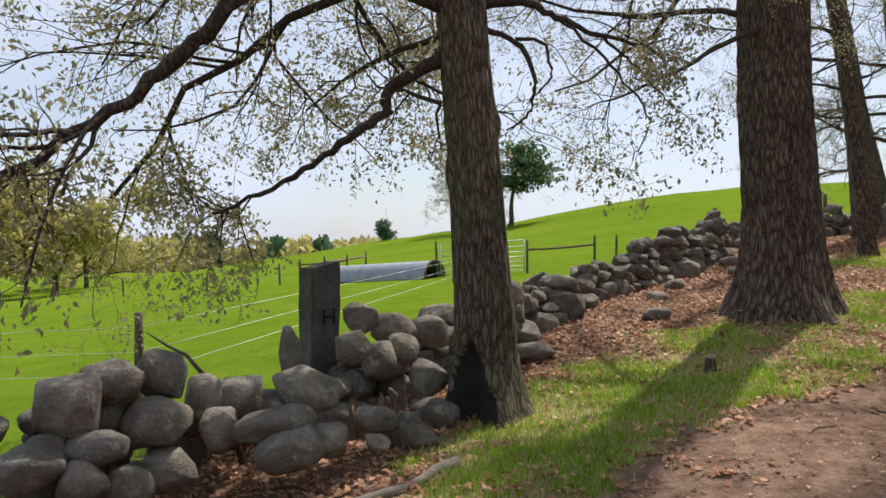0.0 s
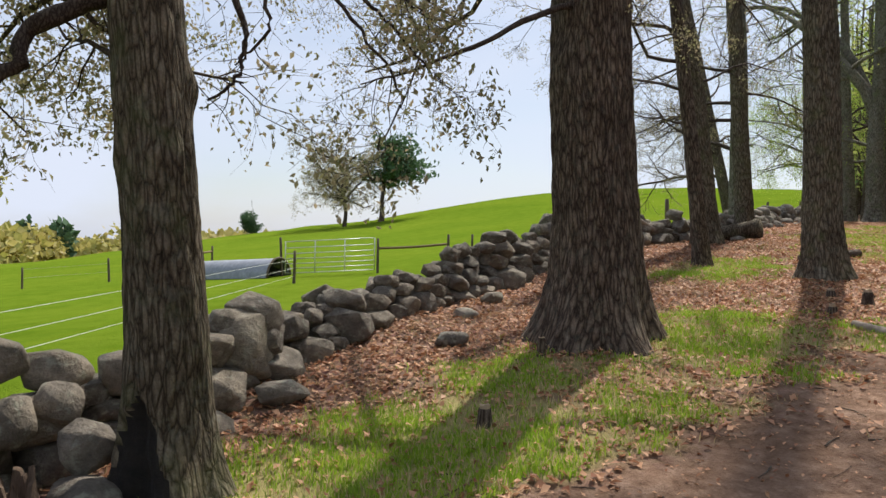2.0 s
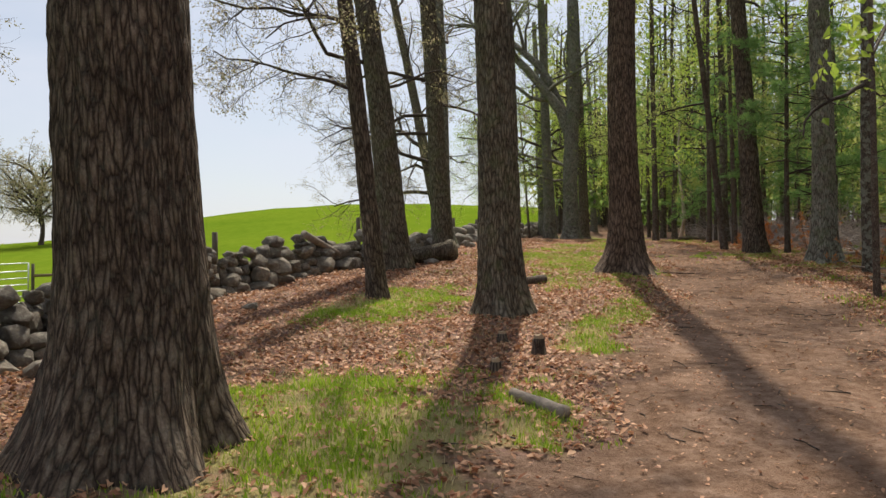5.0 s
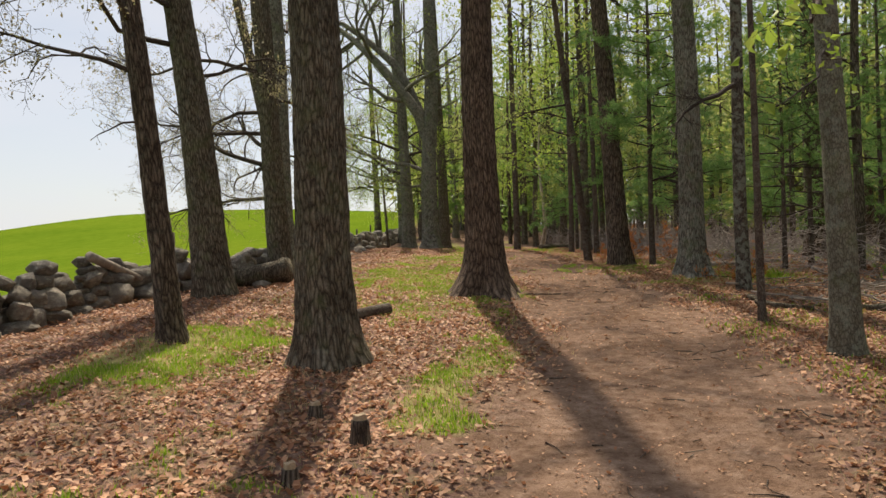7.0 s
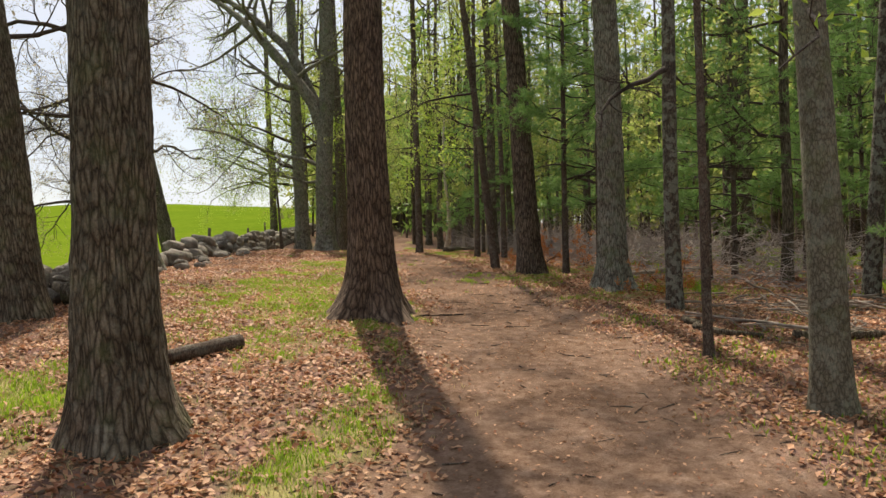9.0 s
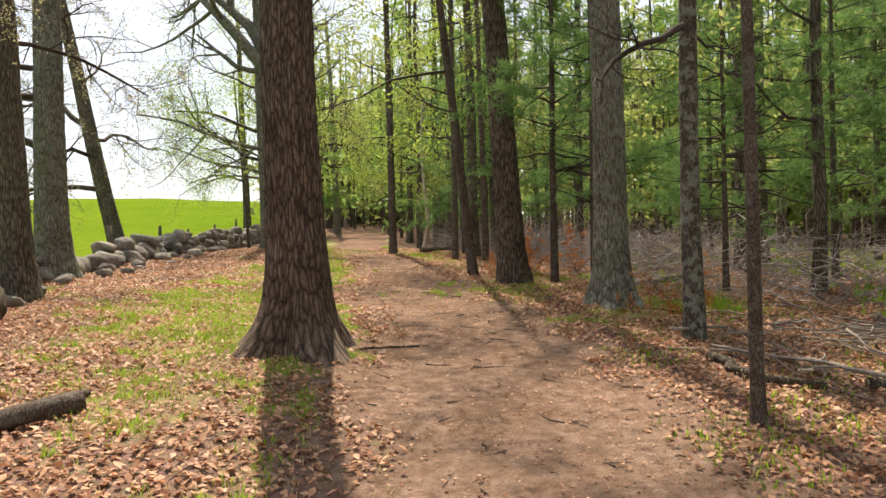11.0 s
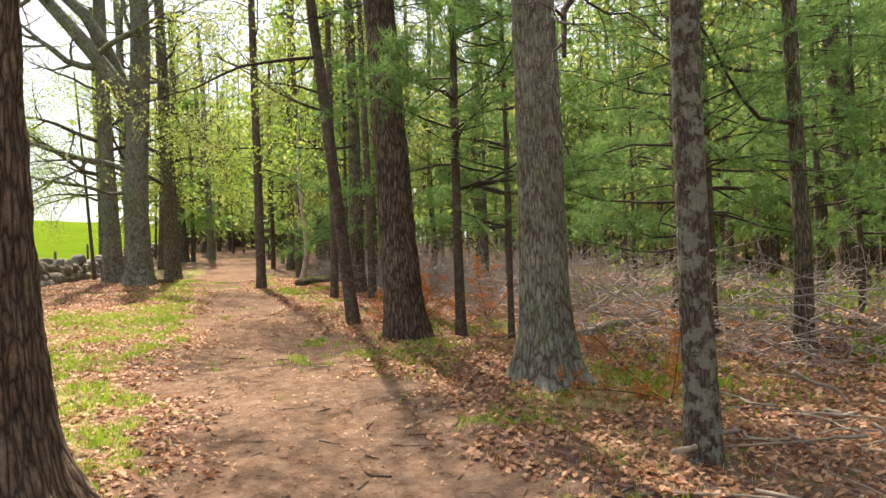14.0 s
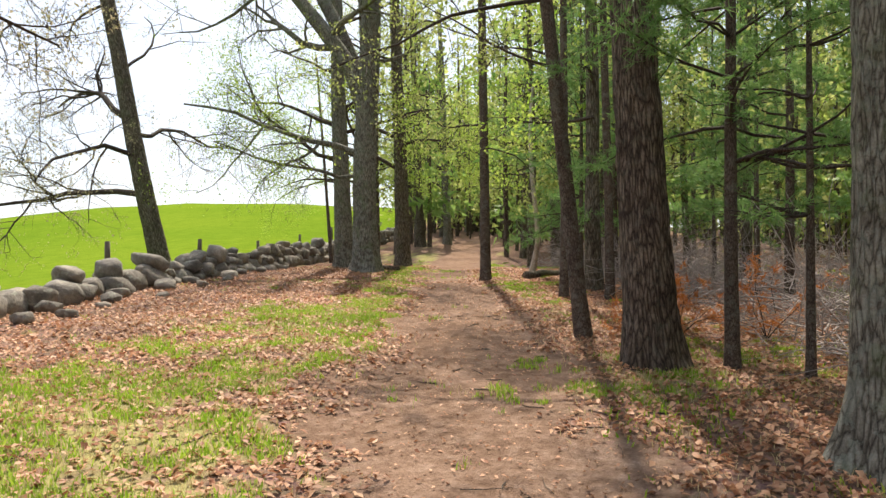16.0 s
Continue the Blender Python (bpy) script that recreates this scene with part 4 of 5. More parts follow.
# stones that have rolled off the wall
for u, v, a in ((3.6, -4.45, .38), (4.1, -4.8, .42), (6.0, -5.35, .36), (7.95, -5.1, .30), (5.2, -5.3, .4), (9.2, -5.9, .25), (10.3, -6.3, .3), (11.2, -5.4, .22), (12.1, -6.2, .3), (13.2, -6.9, .34), (14.0, -6.6, .2), (26, -7.2, .3), (27, -7.6, .36), (28.2, -7.5, .3), (30, -7.7, .4), (22, -6.6, .4), (23.1, -6.9, .36), (33, -8.0, .35), (29, -7.1, .2), (24.6, -7.2, .3), (25.3, -7.5, .22), (26.6, -7.0, .24), (27.6, -7.2, .2), (28.8, -7.8, .3), (30.8, -7.4, .26), (31.6, -8.1, .3), (32.2, -7.6, .2), (34.2, -8.3, .3), (35, -8.2, .26), (36, -8.4, .34), (37.2, -8.6, .3), (24.0, -7.6, .34), (20.4, -6.3, .3), (21.2, -6.5, .26)):
    x, y = xy(u, v)
    lay_stone(u, v, ground_z(x, y) + a * .16, (a * 1.25, a * .95, a * .62), wall_rng.uniform(0, 180), .15)
far = child("far_stones", far_rocks.mesh("far_stones", M_ROCK), wall)
far["kind"] = "stuff"
boulder_me = ROCKS[3].copy()
boulder_me.materials.clear()
boulder_me.materials.append(M_BOULDER)
boulder = new("boulder", boulder_me)
bx, by = .55, 8.45
boulder.matrix_world = pose(bx, by, ground_z(bx, by) + .36, 8, -6, 20) @ Matrix.Diagonal((.72, .6, .66, 1))
tagged(boulder, "big pale rounded boulder set in the wall", "rock")

# ---- granite post with a dark letter ----
px, py = -1.12, 6.75
pz = ground_z(px, py)
post = thing("granite_post", px, py, pz, "square rough granite post with a dark letter", "post", rz=38)
bm = bmesh.new()
bmesh.ops.create_cube(bm, size=1)
bmesh.ops.scale(bm, vec=(.285, .265, 1.72), verts=bm.verts)
bmesh.ops.translate(bm, vec=(0, 0, .46), verts=bm.verts)
bmesh.ops.subdivide_edges(bm, edges=bm.edges, cuts=14, use_grid_fill=True)
bmesh.ops.bevel(bm, geom=[e for e in bm.edges if e.is_manifold and e.calc_face_angle(0) > 1], offset=.012, segments=2, affect="EDGES")
for v in bm.verts:
    k = noise.noise(v.co * 5) * .010 + noise.noise(v.co * 17) * .007
    v.co += Vector((v.co.x, v.co.y, 0)).normalized() * k
    if v.co.z > 1.2:
        v.co.z += .03 * v.co.x / .13 + .012 * noise.noise(v.co * 9)
me = bpy.data.meshes.new("shaft")
bm.to_mesh(me)
bm.free()
me.materials.append(M_POST)
child("shaft", me, post)
font = bpy.data.curves.new("letter", "FONT")
font.body, font.size, font.extrude, font.align_x = "H", .21, .004, "CENTER"
letter_src = bpy.data.objects.new("letter", font)
scene.collection.objects.link(letter_src)
letter_me = bpy.data.meshes.new_from_object(letter_src.evaluated_get(bpy.context.evaluated_depsgraph_get()))
bpy.data.objects.remove(letter_src)
letter_me.materials.append(M_INK)
letter = child("letter", letter_me, post, "dark painted letter")
letter.matrix_basis = pose(.02, -.141, .79, 90, 0, 0)

# ---- stumps and fallen wood ----
def stump(x, y, dia, high, label, seed, tilt=0.0):
    t = thing("tree_stump", x, y, ground_z(x, y), label, "stump")
    rng = np.random.default_rng(seed)
    child("bole", trunk_mesh("bole", M_OAK, dia, high, (tilt, 0), rng, 20, .35, 4, .05, .04, .15, .0, high), t)
    s = Soup()
    th = np.arange(14) * 2 * math.pi / 14
    s.add([(tilt * high + dia * .40 * math.cos(a), dia * .40 * math.sin(a), high + .035 + .008 * math.sin(3 * a)) for a in th] + [(tilt * high + dia * .43 * math.cos(a), dia * .43 * math.sin(a), high - .02) for a in th],
          [tuple(range(14))] + [(i, 14 + i, 14 + (i + 1) % 14, (i + 1) % 14) for i in range(14)])
    child("cut_face", s.mesh("cut_face", M_CUT, False), t, "pale sawn top")
    return t


stump(7.82, 9.71, .12, .17, "small sawn sapling stump in leaf litter", 61)
stump(7.95, 10.55, .10, .08, "small sawn sapling stump in leaf litter", 62)
stump(7.15, 9.45, .09, .09, "small dark stump in leaf litter", 63)
stump(2.42, 6.75, .09, .12, "small dark stump in the grass", 64)
stump(3.3, 8.3, .07, .14, "thin cut stub at the oak's foot", 65)


def broken_stump(x, y, dia, high, label, seed):
    """A hollow weathered stump with a torn, jagged rim."""
    rng = np.random.default_rng(seed)
    t = thing("tree_stump", x, y, ground_z(x, y), label, "stump")
    s, n, rows = Soup(), 36, 7
    rim = np.clip(.55 + .45 * vnoise(np.arange(n) * .55, np.full(n, seed * 3.7), 3) * 1.4 - .25 + rng.uniform(-.12, .12, n), .3, 1.1) * high
    v = []
    for wall_in in (0, 1):
        for k in range(rows):
            for j in range(n):
                a = 2 * math.pi * j / n
                h = -.12 + (rim[j] + .12) * k / (rows - 1)
                r = dia / 2 * (1 + .5 * math.exp(-max(h, 0) / .09) * (.6 + .4 * math.cos(4 * a + seed))) * (1 + .10 * math.sin(7 * a + seed) + rng.uniform(-.04, .04))
                v.append((r * math.cos(a) * (.72 if wall_in else 1), r * math.sin(a) * (.72 if wall_in else 1), h - .01 * wall_in))
    f = []
    for k in range(rows - 1):
        for j in range(n):
            q = (k * n + j, k * n + (j + 1) % n, (k + 1) * n + (j + 1) % n, (k + 1) * n + j)
            f += [q, tuple(i + rows * n for i in q[::-1])]
    top = (rows - 1) * n
    f += [(top + j, top + (j + 1) % n, top + rows * n + (j + 1) % n, top + rows * n + j) for j in range(n)]
    s.add(v, f)
    child("shell", s.mesh("shell", M_ROTTEN, False), t)
    return t


broken_stump(-.42, 6.15, .23, .36, "broken hollow stump beside the granite post", 66)
broken_stump(-.66, 6.02, .18, .32, "broken hollow stump beside the granite post", 67)
broken_stump(-.20, 6.35, .14, .22, "broken hollow stump at the oak's foot", 68)


def log(x0, y0, x1, y1, r, label, mat=M_DEADWOOD, seed=1, lift=0.0, name="fallen_log", bend=.12, r1=.75, group=""):
    rng = np.random.default_rng(seed)
    a, b = np.array((x0, y0, ground_z(x0, y0) + r * .75 + lift)), np.array((x1, y1, ground_z(x1, y1) + r * .7))
    n = 9
    pts = np.array([a + (b - a) * i / (n - 1) for i in range(n)])
    L = np.linalg.norm(b - a)
    pts[1:-1, :2] += np.cumsum(rng.normal(0, bend * L / n, (n - 2, 2)), 0) * np.sin(np.linspace(.3, math.pi - .3, n - 2))[:, None]
    for i in range(1, n - 1):
        pts[i, 2] = max(pts[i, 2], ground_z(*pts[i, :2]) + r * .6)
    t = thing(name, x0, y0, a[2] - r, label, "log" if r > .05 else "branch", group)
    s = Soup()
    s.tube(pts - np.array((x0, y0, a[2] - r)), r * np.linspace(1, r1, n) * rng.uniform(.9, 1.1, n), 9)
    child("stem", s.mesh("stem", mat), t)
    return t


log(6.77, 7.97, 6.72, 8.55, .055, "short pale broken log beside the path", M_DEADWOOD, 71)
log(10.95, 13.8, 9.75, 13.8, .085, "bark-covered log with a sawn end in dry leaves", M_THIN, 72)
log(11.2, 14.3, 10.3, 14.1, .035, "thin fallen branch beside the log", M_THIN, 73)
log(11.6, 17.9, 10.9, 18.6, .24, "thick grey fallen log against the stone wall", M_OAK_GREY, 74, .1)
log(8.0, 17.4, 9.5, 18.3, .07, "pale weathered plank lying across the wall", M_DEADWOOD, 75, .75, "old_plank", .01)
log(13.6, 13.9, 14.3, 13.65, .012, "exposed root crossing the path", M_OAK, 76, -.02, "tree_root", .3)
log(.1, 4.9, -1.0, 4.1, .035, "dead branch lying among stones", M_DEADWOOD, 77, 0, "fallen_branch", .2)
twig = thing("fallen_branch", -1.46, 5.3, ground_z(-1.46, 5.3), "thin dark branch leaning over the wall", "branch")
tw = Soup()
tw.tube(np.array(((-1.40, 5.2, -.2), (-1.52, 5.35, .12), (-1.75, 5.6, .30), (-2.03, 5.9, .46), (-2.3, 6.2, .50), (-2.62, 6.6, .56))) - np.array(twig.location), (.022, .02, .018, .015, .011, .006), 7)
child("stem", tw.mesh("stem", M_TWIG), twig)
log(25.5, 24.6, 27.8, 25.2, .11, "fallen log at the path's edge", M_OAK_GREY, 79)
log(24.3, 29.3, 24.9, 29.1, .10, "short dark log at the path's edge", M_OAK, 80)
log(20.2, 14.6, 22.4, 14.0, .07, "pale fallen log behind the trees", M_DEADWOOD, 81)
log(19.6, 9.2, 24.5, 8.3, .17, "thick dark fallen trunk in the wood", M_OAK, 82, .05)
log(15.75, 11.2, 15.35, 10.05, .04, "crooked fallen branch with grey bark", M_OAK_GREY, 83, 0, "fallen_branch", .7)
log(15.6, 9.8, 16.4, 9.1, .06, "short fallen branch in dry leaves", M_OAK_GREY, 84, 0, "fallen_branch", .2)
log(27.2, 20.2, 30, 22.5, .09, "fallen log in the brush", M_DEADWOOD, 85)
pile_rng = np.random.default_rng(9)
for k in range(85):
    cx, cy = 17.6 + pile_rng.normal(0, 1.0), 10.1 + pile_rng.normal(0, .7)
    a, L = pile_rng.normal(-.2, 1.4), pile_rng.uniform(.4, 1.7)
    log(cx, cy, cx + L * math.cos(a), cy + L * math.sin(a), pile_rng.choice((.006, .008, .011, .014, .022)), "bleached dead branch in a brush pile", M_DEADWOOD, 200 + k, pile_rng.uniform(.0, .25), "dead_branch", .9, .4, "brush pile")

# twigs strewn over path and litter
strewn, twig_rng = Soup(), np.random.default_rng(17)
for k in range(650):
    u = twig_rng.uniform(0, 30)
    v = float(along(PATH_LINE, u)) + twig_rng.normal(0, 1.9)
    x, y = xy(u, v)
    a, L = twig_rng.uniform(0, 6.28), twig_rng.uniform(.04, .26)
    p = [np.array((x + L * f * math.cos(a + .3 * f * twig_rng.normal()), y + L * f * math.sin(a), 0.0)) for f in (0, .5, 1)]
    for q in p:
        q[2] = ground_z(q[0], q[1]) + .008
    strewn.tube(p, np.array((1, .85, .5)) * twig_rng.uniform(.002, .007), 4, False)
tagged(new("strewn_twigs", strewn.mesh("strewn_twigs", M_THIN)), "small dead twigs strewn over path and leaves", "twigs", kind="stuff")

# tangled grey brush under the trees
brush_rng = np.random.default_rng(13)
brush = Soup()
for k in range(4600):
    u = brush_rng.uniform(22.5, 46)
    v = float(along(PATH_LINE, u)) + 3.3 + abs(brush_rng.normal(0, 4.2)) + max(0, 26 - u) * .5
    x, y = xy(u, v)
    z = ground_z(x, y)
    L = brush_rng.uniform(.5, 2.0)
    d = np.array((*brush_rng.normal(0, 1, 2), brush_rng.normal(.12, .35)))
    pts, rad = wander((x, y, z + abs(brush_rng.normal(0, .32))), d, L, brush_rng.uniform(.004, .012), brush_rng, 4, .45, -.2)
    pts[:, 2] = np.maximum(pts[:, 2], z + .01)
    brush.tube(pts, rad, 3, False)
tagged(new("brush", brush.mesh("brush", M_BRUSH)), "tangled grey dead brush on the woodland floor", "brush", kind="stuff")


# ---- farm things in the pasture ----
def fence_post(x, y, high, dia=.10, label="weathered wooden fence post in the pasture", tilt=(0, 0), group="pasture fence posts", name="fence_post"):
    t = thing(name, x, y, ground_z(x, y), label, "post", group)
    s = Soup()
    n = 6
    pts = [(tilt[0] * z, tilt[1] * z, z) for z in np.linspace(-.25, high, n)]
    s.tube(pts, [dia / 2 * k for k in (1.05, 1.03, 1, .98, .96, .9)], 10)
    child("shaft", s.mesh("shaft", M_FENCE), t)
    return t


for x, y, h in ((-3.67, 9.0, 1.02), (-11, 10.9, 1.05), (.4, 28.1, 1.15), (-12.3, 38.9, 1.0), (-18.2, 42.5, 1.05), (-24, 46, 1.05), (-28.5, 48, 1.05), (-8.5, 38.9, 1.15), (8.0, 34.5, 1.25), (3.58, 31.7, 1.4), (-.25, 32.9, 1.6), (6.5, 32.0, 1.4), (6.4, 17.5, 1.45), (10.0, 19.5, 1.4),
                (16.8, 27.0, 1.25), (19.6, 30.1, 1.2), (23.4, 35.3, 1.2), (27.0, 39.6, 1.2), (31.0, 44.2, 1.2)):
    fence_post(x, y, h, .11 if h > 1 else .1, tilt=(R.normal(0, .02), R.normal(0, .02)))


def rail_between(a, b, zs, r, name, label, mat, category):
    t = thing(name, a[0], a[1], ground_z(*a), label, category)
    for zz in zs:
        s = Soup()
        p = np.array((0, 0, zz))
        q = np.array((b[0] - a[0], b[1] - a[1], ground_z(*b) - ground_z(*a) + zz))
        pts = np.array([p + (q - p) * i / 6 for i in range(7)])
        pts[:, 2] -= np.sin(np.linspace(0, math.pi, 7)) * r * .6
        s.tube(pts, [r] * 7, 6)
        child("rail" if r > .02 else "tape", s.mesh("rail", mat), t)
    return t


rail_between((3.58, 31.7), (6.5, 32.0), (1.0,), .055, "rail_fence", "brown wooden rail between two posts", M_RAIL, "fence")
for a, b in (((-7.4, 38.6), (-5.0, 38.9)), ((-6.4, 40.3), (-4.6, 44.5))):
    f = rail_between(a, b, (.35, .95), .055, "rail_fence", "weathered two-rail wooden fence", M_RAIL, "fence")
    for q in (a, b):
        fence_post(q[0], q[1], 1.25, .12)
rail_between((-11, 10.9), (-3.67, 9.0), (.26, .54, .84), .004, "tape_fence", "white electric fence tape in three strands", M_TAPE, "fence")
rail_between((-3.67, 9.0), (.4, 28.1), (.26, .54, .84), .005, "tape_fence", "white electric fence tape in three strands", M_TAPE, "fence")
rail_between((-8.5, 38.9), (-12.3, 38.9), (.5, .9), .005, "tape_fence", "thin white electric fence tape", M_TAPE, "fence")

# tube gate
g0, g1 = (-.1, 32.5), (3.45, 31.75)
gate = thing("farm_gate", *g0, ground_z(*g0), "galvanised tubular steel farm gate", "gate", rz=math.degrees(math.atan2(g1[1] - g0[1], g1[0] - g0[0])))
span, slope = math.hypot(g1[0] - g0[0], g1[1] - g0[1]), (ground_z(*g1) - ground_z(*g0)) / 3.63
for k in range(7):
    s = Soup()
    z = (.14, .33, .52, .72, .93, 1.16, 1.42)[k]
    s.tube([(.04, 0, z), (span / 2, 0, z + slope * span / 2), (span - .04, 0, z + slope * span)], [.019] * 3, 8)
    child("bar", s.mesh("bar", M_GALV), gate)
for xx in (0.0, span / 3, span * 2 / 3, span):
    s = Soup()
    s.tube([(xx, 0, .12 + slope * xx), (xx, 0, 1.43 + slope * xx)], [.021] * 2, 8)
    child("upright", s.mesh("upright", M_GALV), gate)

# corrugated half tunnel
c0, c1 = (-5.0, 36.0), (-.35, 32.7)
tz = math.degrees(math.atan2(c1[1] - c0[1], c1[0] - c0[0]))
tunnel = thing("metal_tunnel", *c0, ground_z(*c0) - .02, "low grey corrugated half-round metal shelter", "shelter", rz=tz)
tl, rise_t = math.hypot(c1[0] - c0[0], c1[1] - c0[1]), ground_z(*c1) - ground_z(*c0)
nx, na = 90, 18
for name, rad, flip in (("shell", .78, False), ("lining", .75, True)):
    s = Soup()
    v = [(tl * i / nx, (rad + .012 * math.sin(i * 1.9)) * math.cos(math.pi * j / na) * .95, max(-.05, (rad + .012 * math.sin(i * 1.9)) * math.sin(math.pi * j / na)) + rise_t * i / nx) for i in range(nx + 1) for j in range(na + 1)]
    f = [(i * (na + 1) + j, (i + 1) * (na + 1) + j, (i + 1) * (na + 1) + j + 1, i * (na + 1) + j + 1) for i in range(nx) for j in range(na)]
    s.add(v, [q[::-1] for q in f] if flip else f)
    child(name, s.mesh(name, M_CULVERT), tunnel)
s = Soup()
s.tube([(tl, .76 * math.cos(math.pi * j / 12), .80 * math.sin(math.pi * j / 12) + rise_t) for j in range(13)], [.05] * 13, 6)
child("end_hoop", s.mesh("end_hoop", M_FENCE), tunnel, "dark wooden end hoop")
s = Soup()
s.add([(.15, .72 * math.cos(math.pi * j / 12), .72 * math.sin(math.pi * j / 12)) for j in range(13)] + [(.18, .72 * math.cos(math.pi * j / 12), .72 * math.sin(math.pi * j / 12)) for j in range(13)],
      [tuple(range(13))[::-1], tuple(range(13, 26))] + [(j, j + 1, 14 + j, 13 + j) for j in range(12)])
child("end_wall", s.mesh("end_wall", M_CULVERT, False), tunnel)


# ---- pines and understory of the wood ----
def needles(soup, p, d, rng, count=20, size=.11):
    d = d / (np.linalg.norm(d) + 1e-6)
    w = d[None, :] * .55 + rng.normal(0, .62, (count, 3))
    w /= np.linalg.norm(w, axis=1)[:, None]
    k = size * rng.uniform(.7, 1.2, count)[:, None]
    s = np.cross(w, rng.normal(0, 1, (count, 3)))
    s /= np.linalg.norm(s, axis=1)[:, None] + 1e-6
    base = p + d * rng.uniform(-.05, .05, count)[:, None]
    v = np.stack((base - s * .005, base + s * .005, base + w * k), 1)
    soup.add(v.reshape(-1, 3), [(3 * i, 3 * i + 1, 3 * i + 2) for i in range(count)])


def pine(x, y, dia, height, low, seed, label="young white pine with soft green needles", reach=1.0, dense=1.0, mat=None, lean=(0, 0)):
    rng = np.random.default_rng(seed)
    t = thing("pine_tree", x, y, ground_z(x, y), label, "tree")
    child("trunk", trunk_mesh("trunk", M_THIN, dia, height, lean, rng, 14, .25, 4, .03, .2, .75), t)
    soup, wood = Soup(), Soup()
    h = low
    while h < height - .2:
        k = 1 - (h - low) / (height - low)
        for b in range(int(rng.integers(3, 6))):
            a = rng.uniform(0, 6.28)
            L = reach * (.35 + 1.5 * k ** .8) * rng.uniform(.6, 1.1)
            way = (math.cos(a), math.sin(a), rng.uniform(-.1, .35))
            c = np.array((lean[0] * h, lean[1] * h, h))
            pts, rad = wander(c, way, L, .008 + .012 * k, rng, 6, .22, -.1)
            wood.tube(pts, rad, 4, False)
            for i in range(2, 7):
                for _ in range(int((2 + 3.2 * L * .5) * dense)):
                    q = pts[i] if i > 5 else pts[i] + (pts[min(i + 1, 6)] - pts[i]) * rng.random()
                    side = rng.normal(0, 1, 3)
                    side[2] = side[2] * .35 + .1
                    d = (pts[i] - pts[i - 1]) / (L / 6) * .6 + side * .7
                    q2 = q + d / np.linalg.norm(d) * rng.uniform(.05, .3)
                    needles(soup, q2, d, rng, 18, .125)
        h += rng.uniform(.28, .5)
    tagged(child("branchwork", wood.mesh("branchwork", M_TWIG), t), kind="stuff")
    tagged(child("foliage", soup.mesh("foliage", mat or M_NEEDLE, False), t), kind="stuff")
    return t


pine_a = pine(19.9, 15.8, .135, 8.5, 2.0, 301, dense=2.2, reach=1.35)
pine_d = pine(23.6, 12.2, .13, 8.0, 1.7, 304, dense=1.7, reach=1.2)
pine(20.6, 13.0, .10, 6.5, 1.8, 305, dense=.9, reach=1.0)
pine_b = pine(20.12, 15.15, .085, 5.5, 1.5, 302, "slim white pine with dead lower twigs", .7, .7)
pine_c = pine(21.8, 13.0, .12, 7.0, 1.3, 303, dense=1.3, reach=1.1)
pine_rng = np.random.default_rng(31)


def clear_of(x, y, spots, gap):
    return all((x - a) ** 2 + (y - b) ** 2 > gap * gap for a, b in spots)


taken = [(o.location.x, o.location.y) for o in scene.objects if o.parent is None and o.type == "EMPTY" and ("tree" in o.name or "sapling" in o.name)]
for x, y, k in ((18.9, 8.0, 2), (25.6, 11.6, 2), (27.6, 16.2, 0), (26.2, 19.2, 0), (29.5, 21.5, 2), (28.5, 12.6, 0), (30.5, 17.5, 0), (20.3, 6.5, 2), (25.2, 22.6, 2), (28.2, 24.2, 0), (31.5, 27.5, 2), (33.5, 24, 0), (17.2, 6.0, 0), (24, 7, 0), (29, 7.5, 2), (35, 31, 0), (38, 34, 2)):
    src = (pine_d, pine_b, pine_c)[k]
    ob = copy_thing(src, pose(x, y, ground_z(x, y), 0, 0, pine_rng.uniform(0, 360)))
    f = pine_rng.uniform(.8, 1.25)
    ob.scale = (f, f, f)
    taken.append((x, y))

# orange dead boughs near the ground
for x, y, h in ((17.9, 12.35, .55), (20.5, 16.9, .5), (20.9, 17.4, .5), (21.4, 16.3, .7)):
    rng = np.random.default_rng(int(x * 100))
    t = thing("dead_pine_bough", x, y, ground_z(x, y), "withered pine bough with orange-brown needles", "branch")
    soup, wood = Soup(), Soup()
    for b in range(5):
        pts, rad = wander((0, 0, 0), (rng.normal(), rng.normal(), h * 1.4), h + .35, .008, rng, 5, .3)
        wood.tube(pts, rad, 4, False)
        for i in range(1, 6):
            for _ in range(3):
                needles(soup, pts[i] + rng.normal(0, .06, 3), rng.normal(0, 1, 3), rng, 18, .09)
    tagged(child("twigwork", wood.mesh("twigwork", M_TWIG), t), kind="stuff")
    tagged(child("foliage", soup.mesh("foliage", M_BROWN_NEEDLE, False), t), kind="stuff")

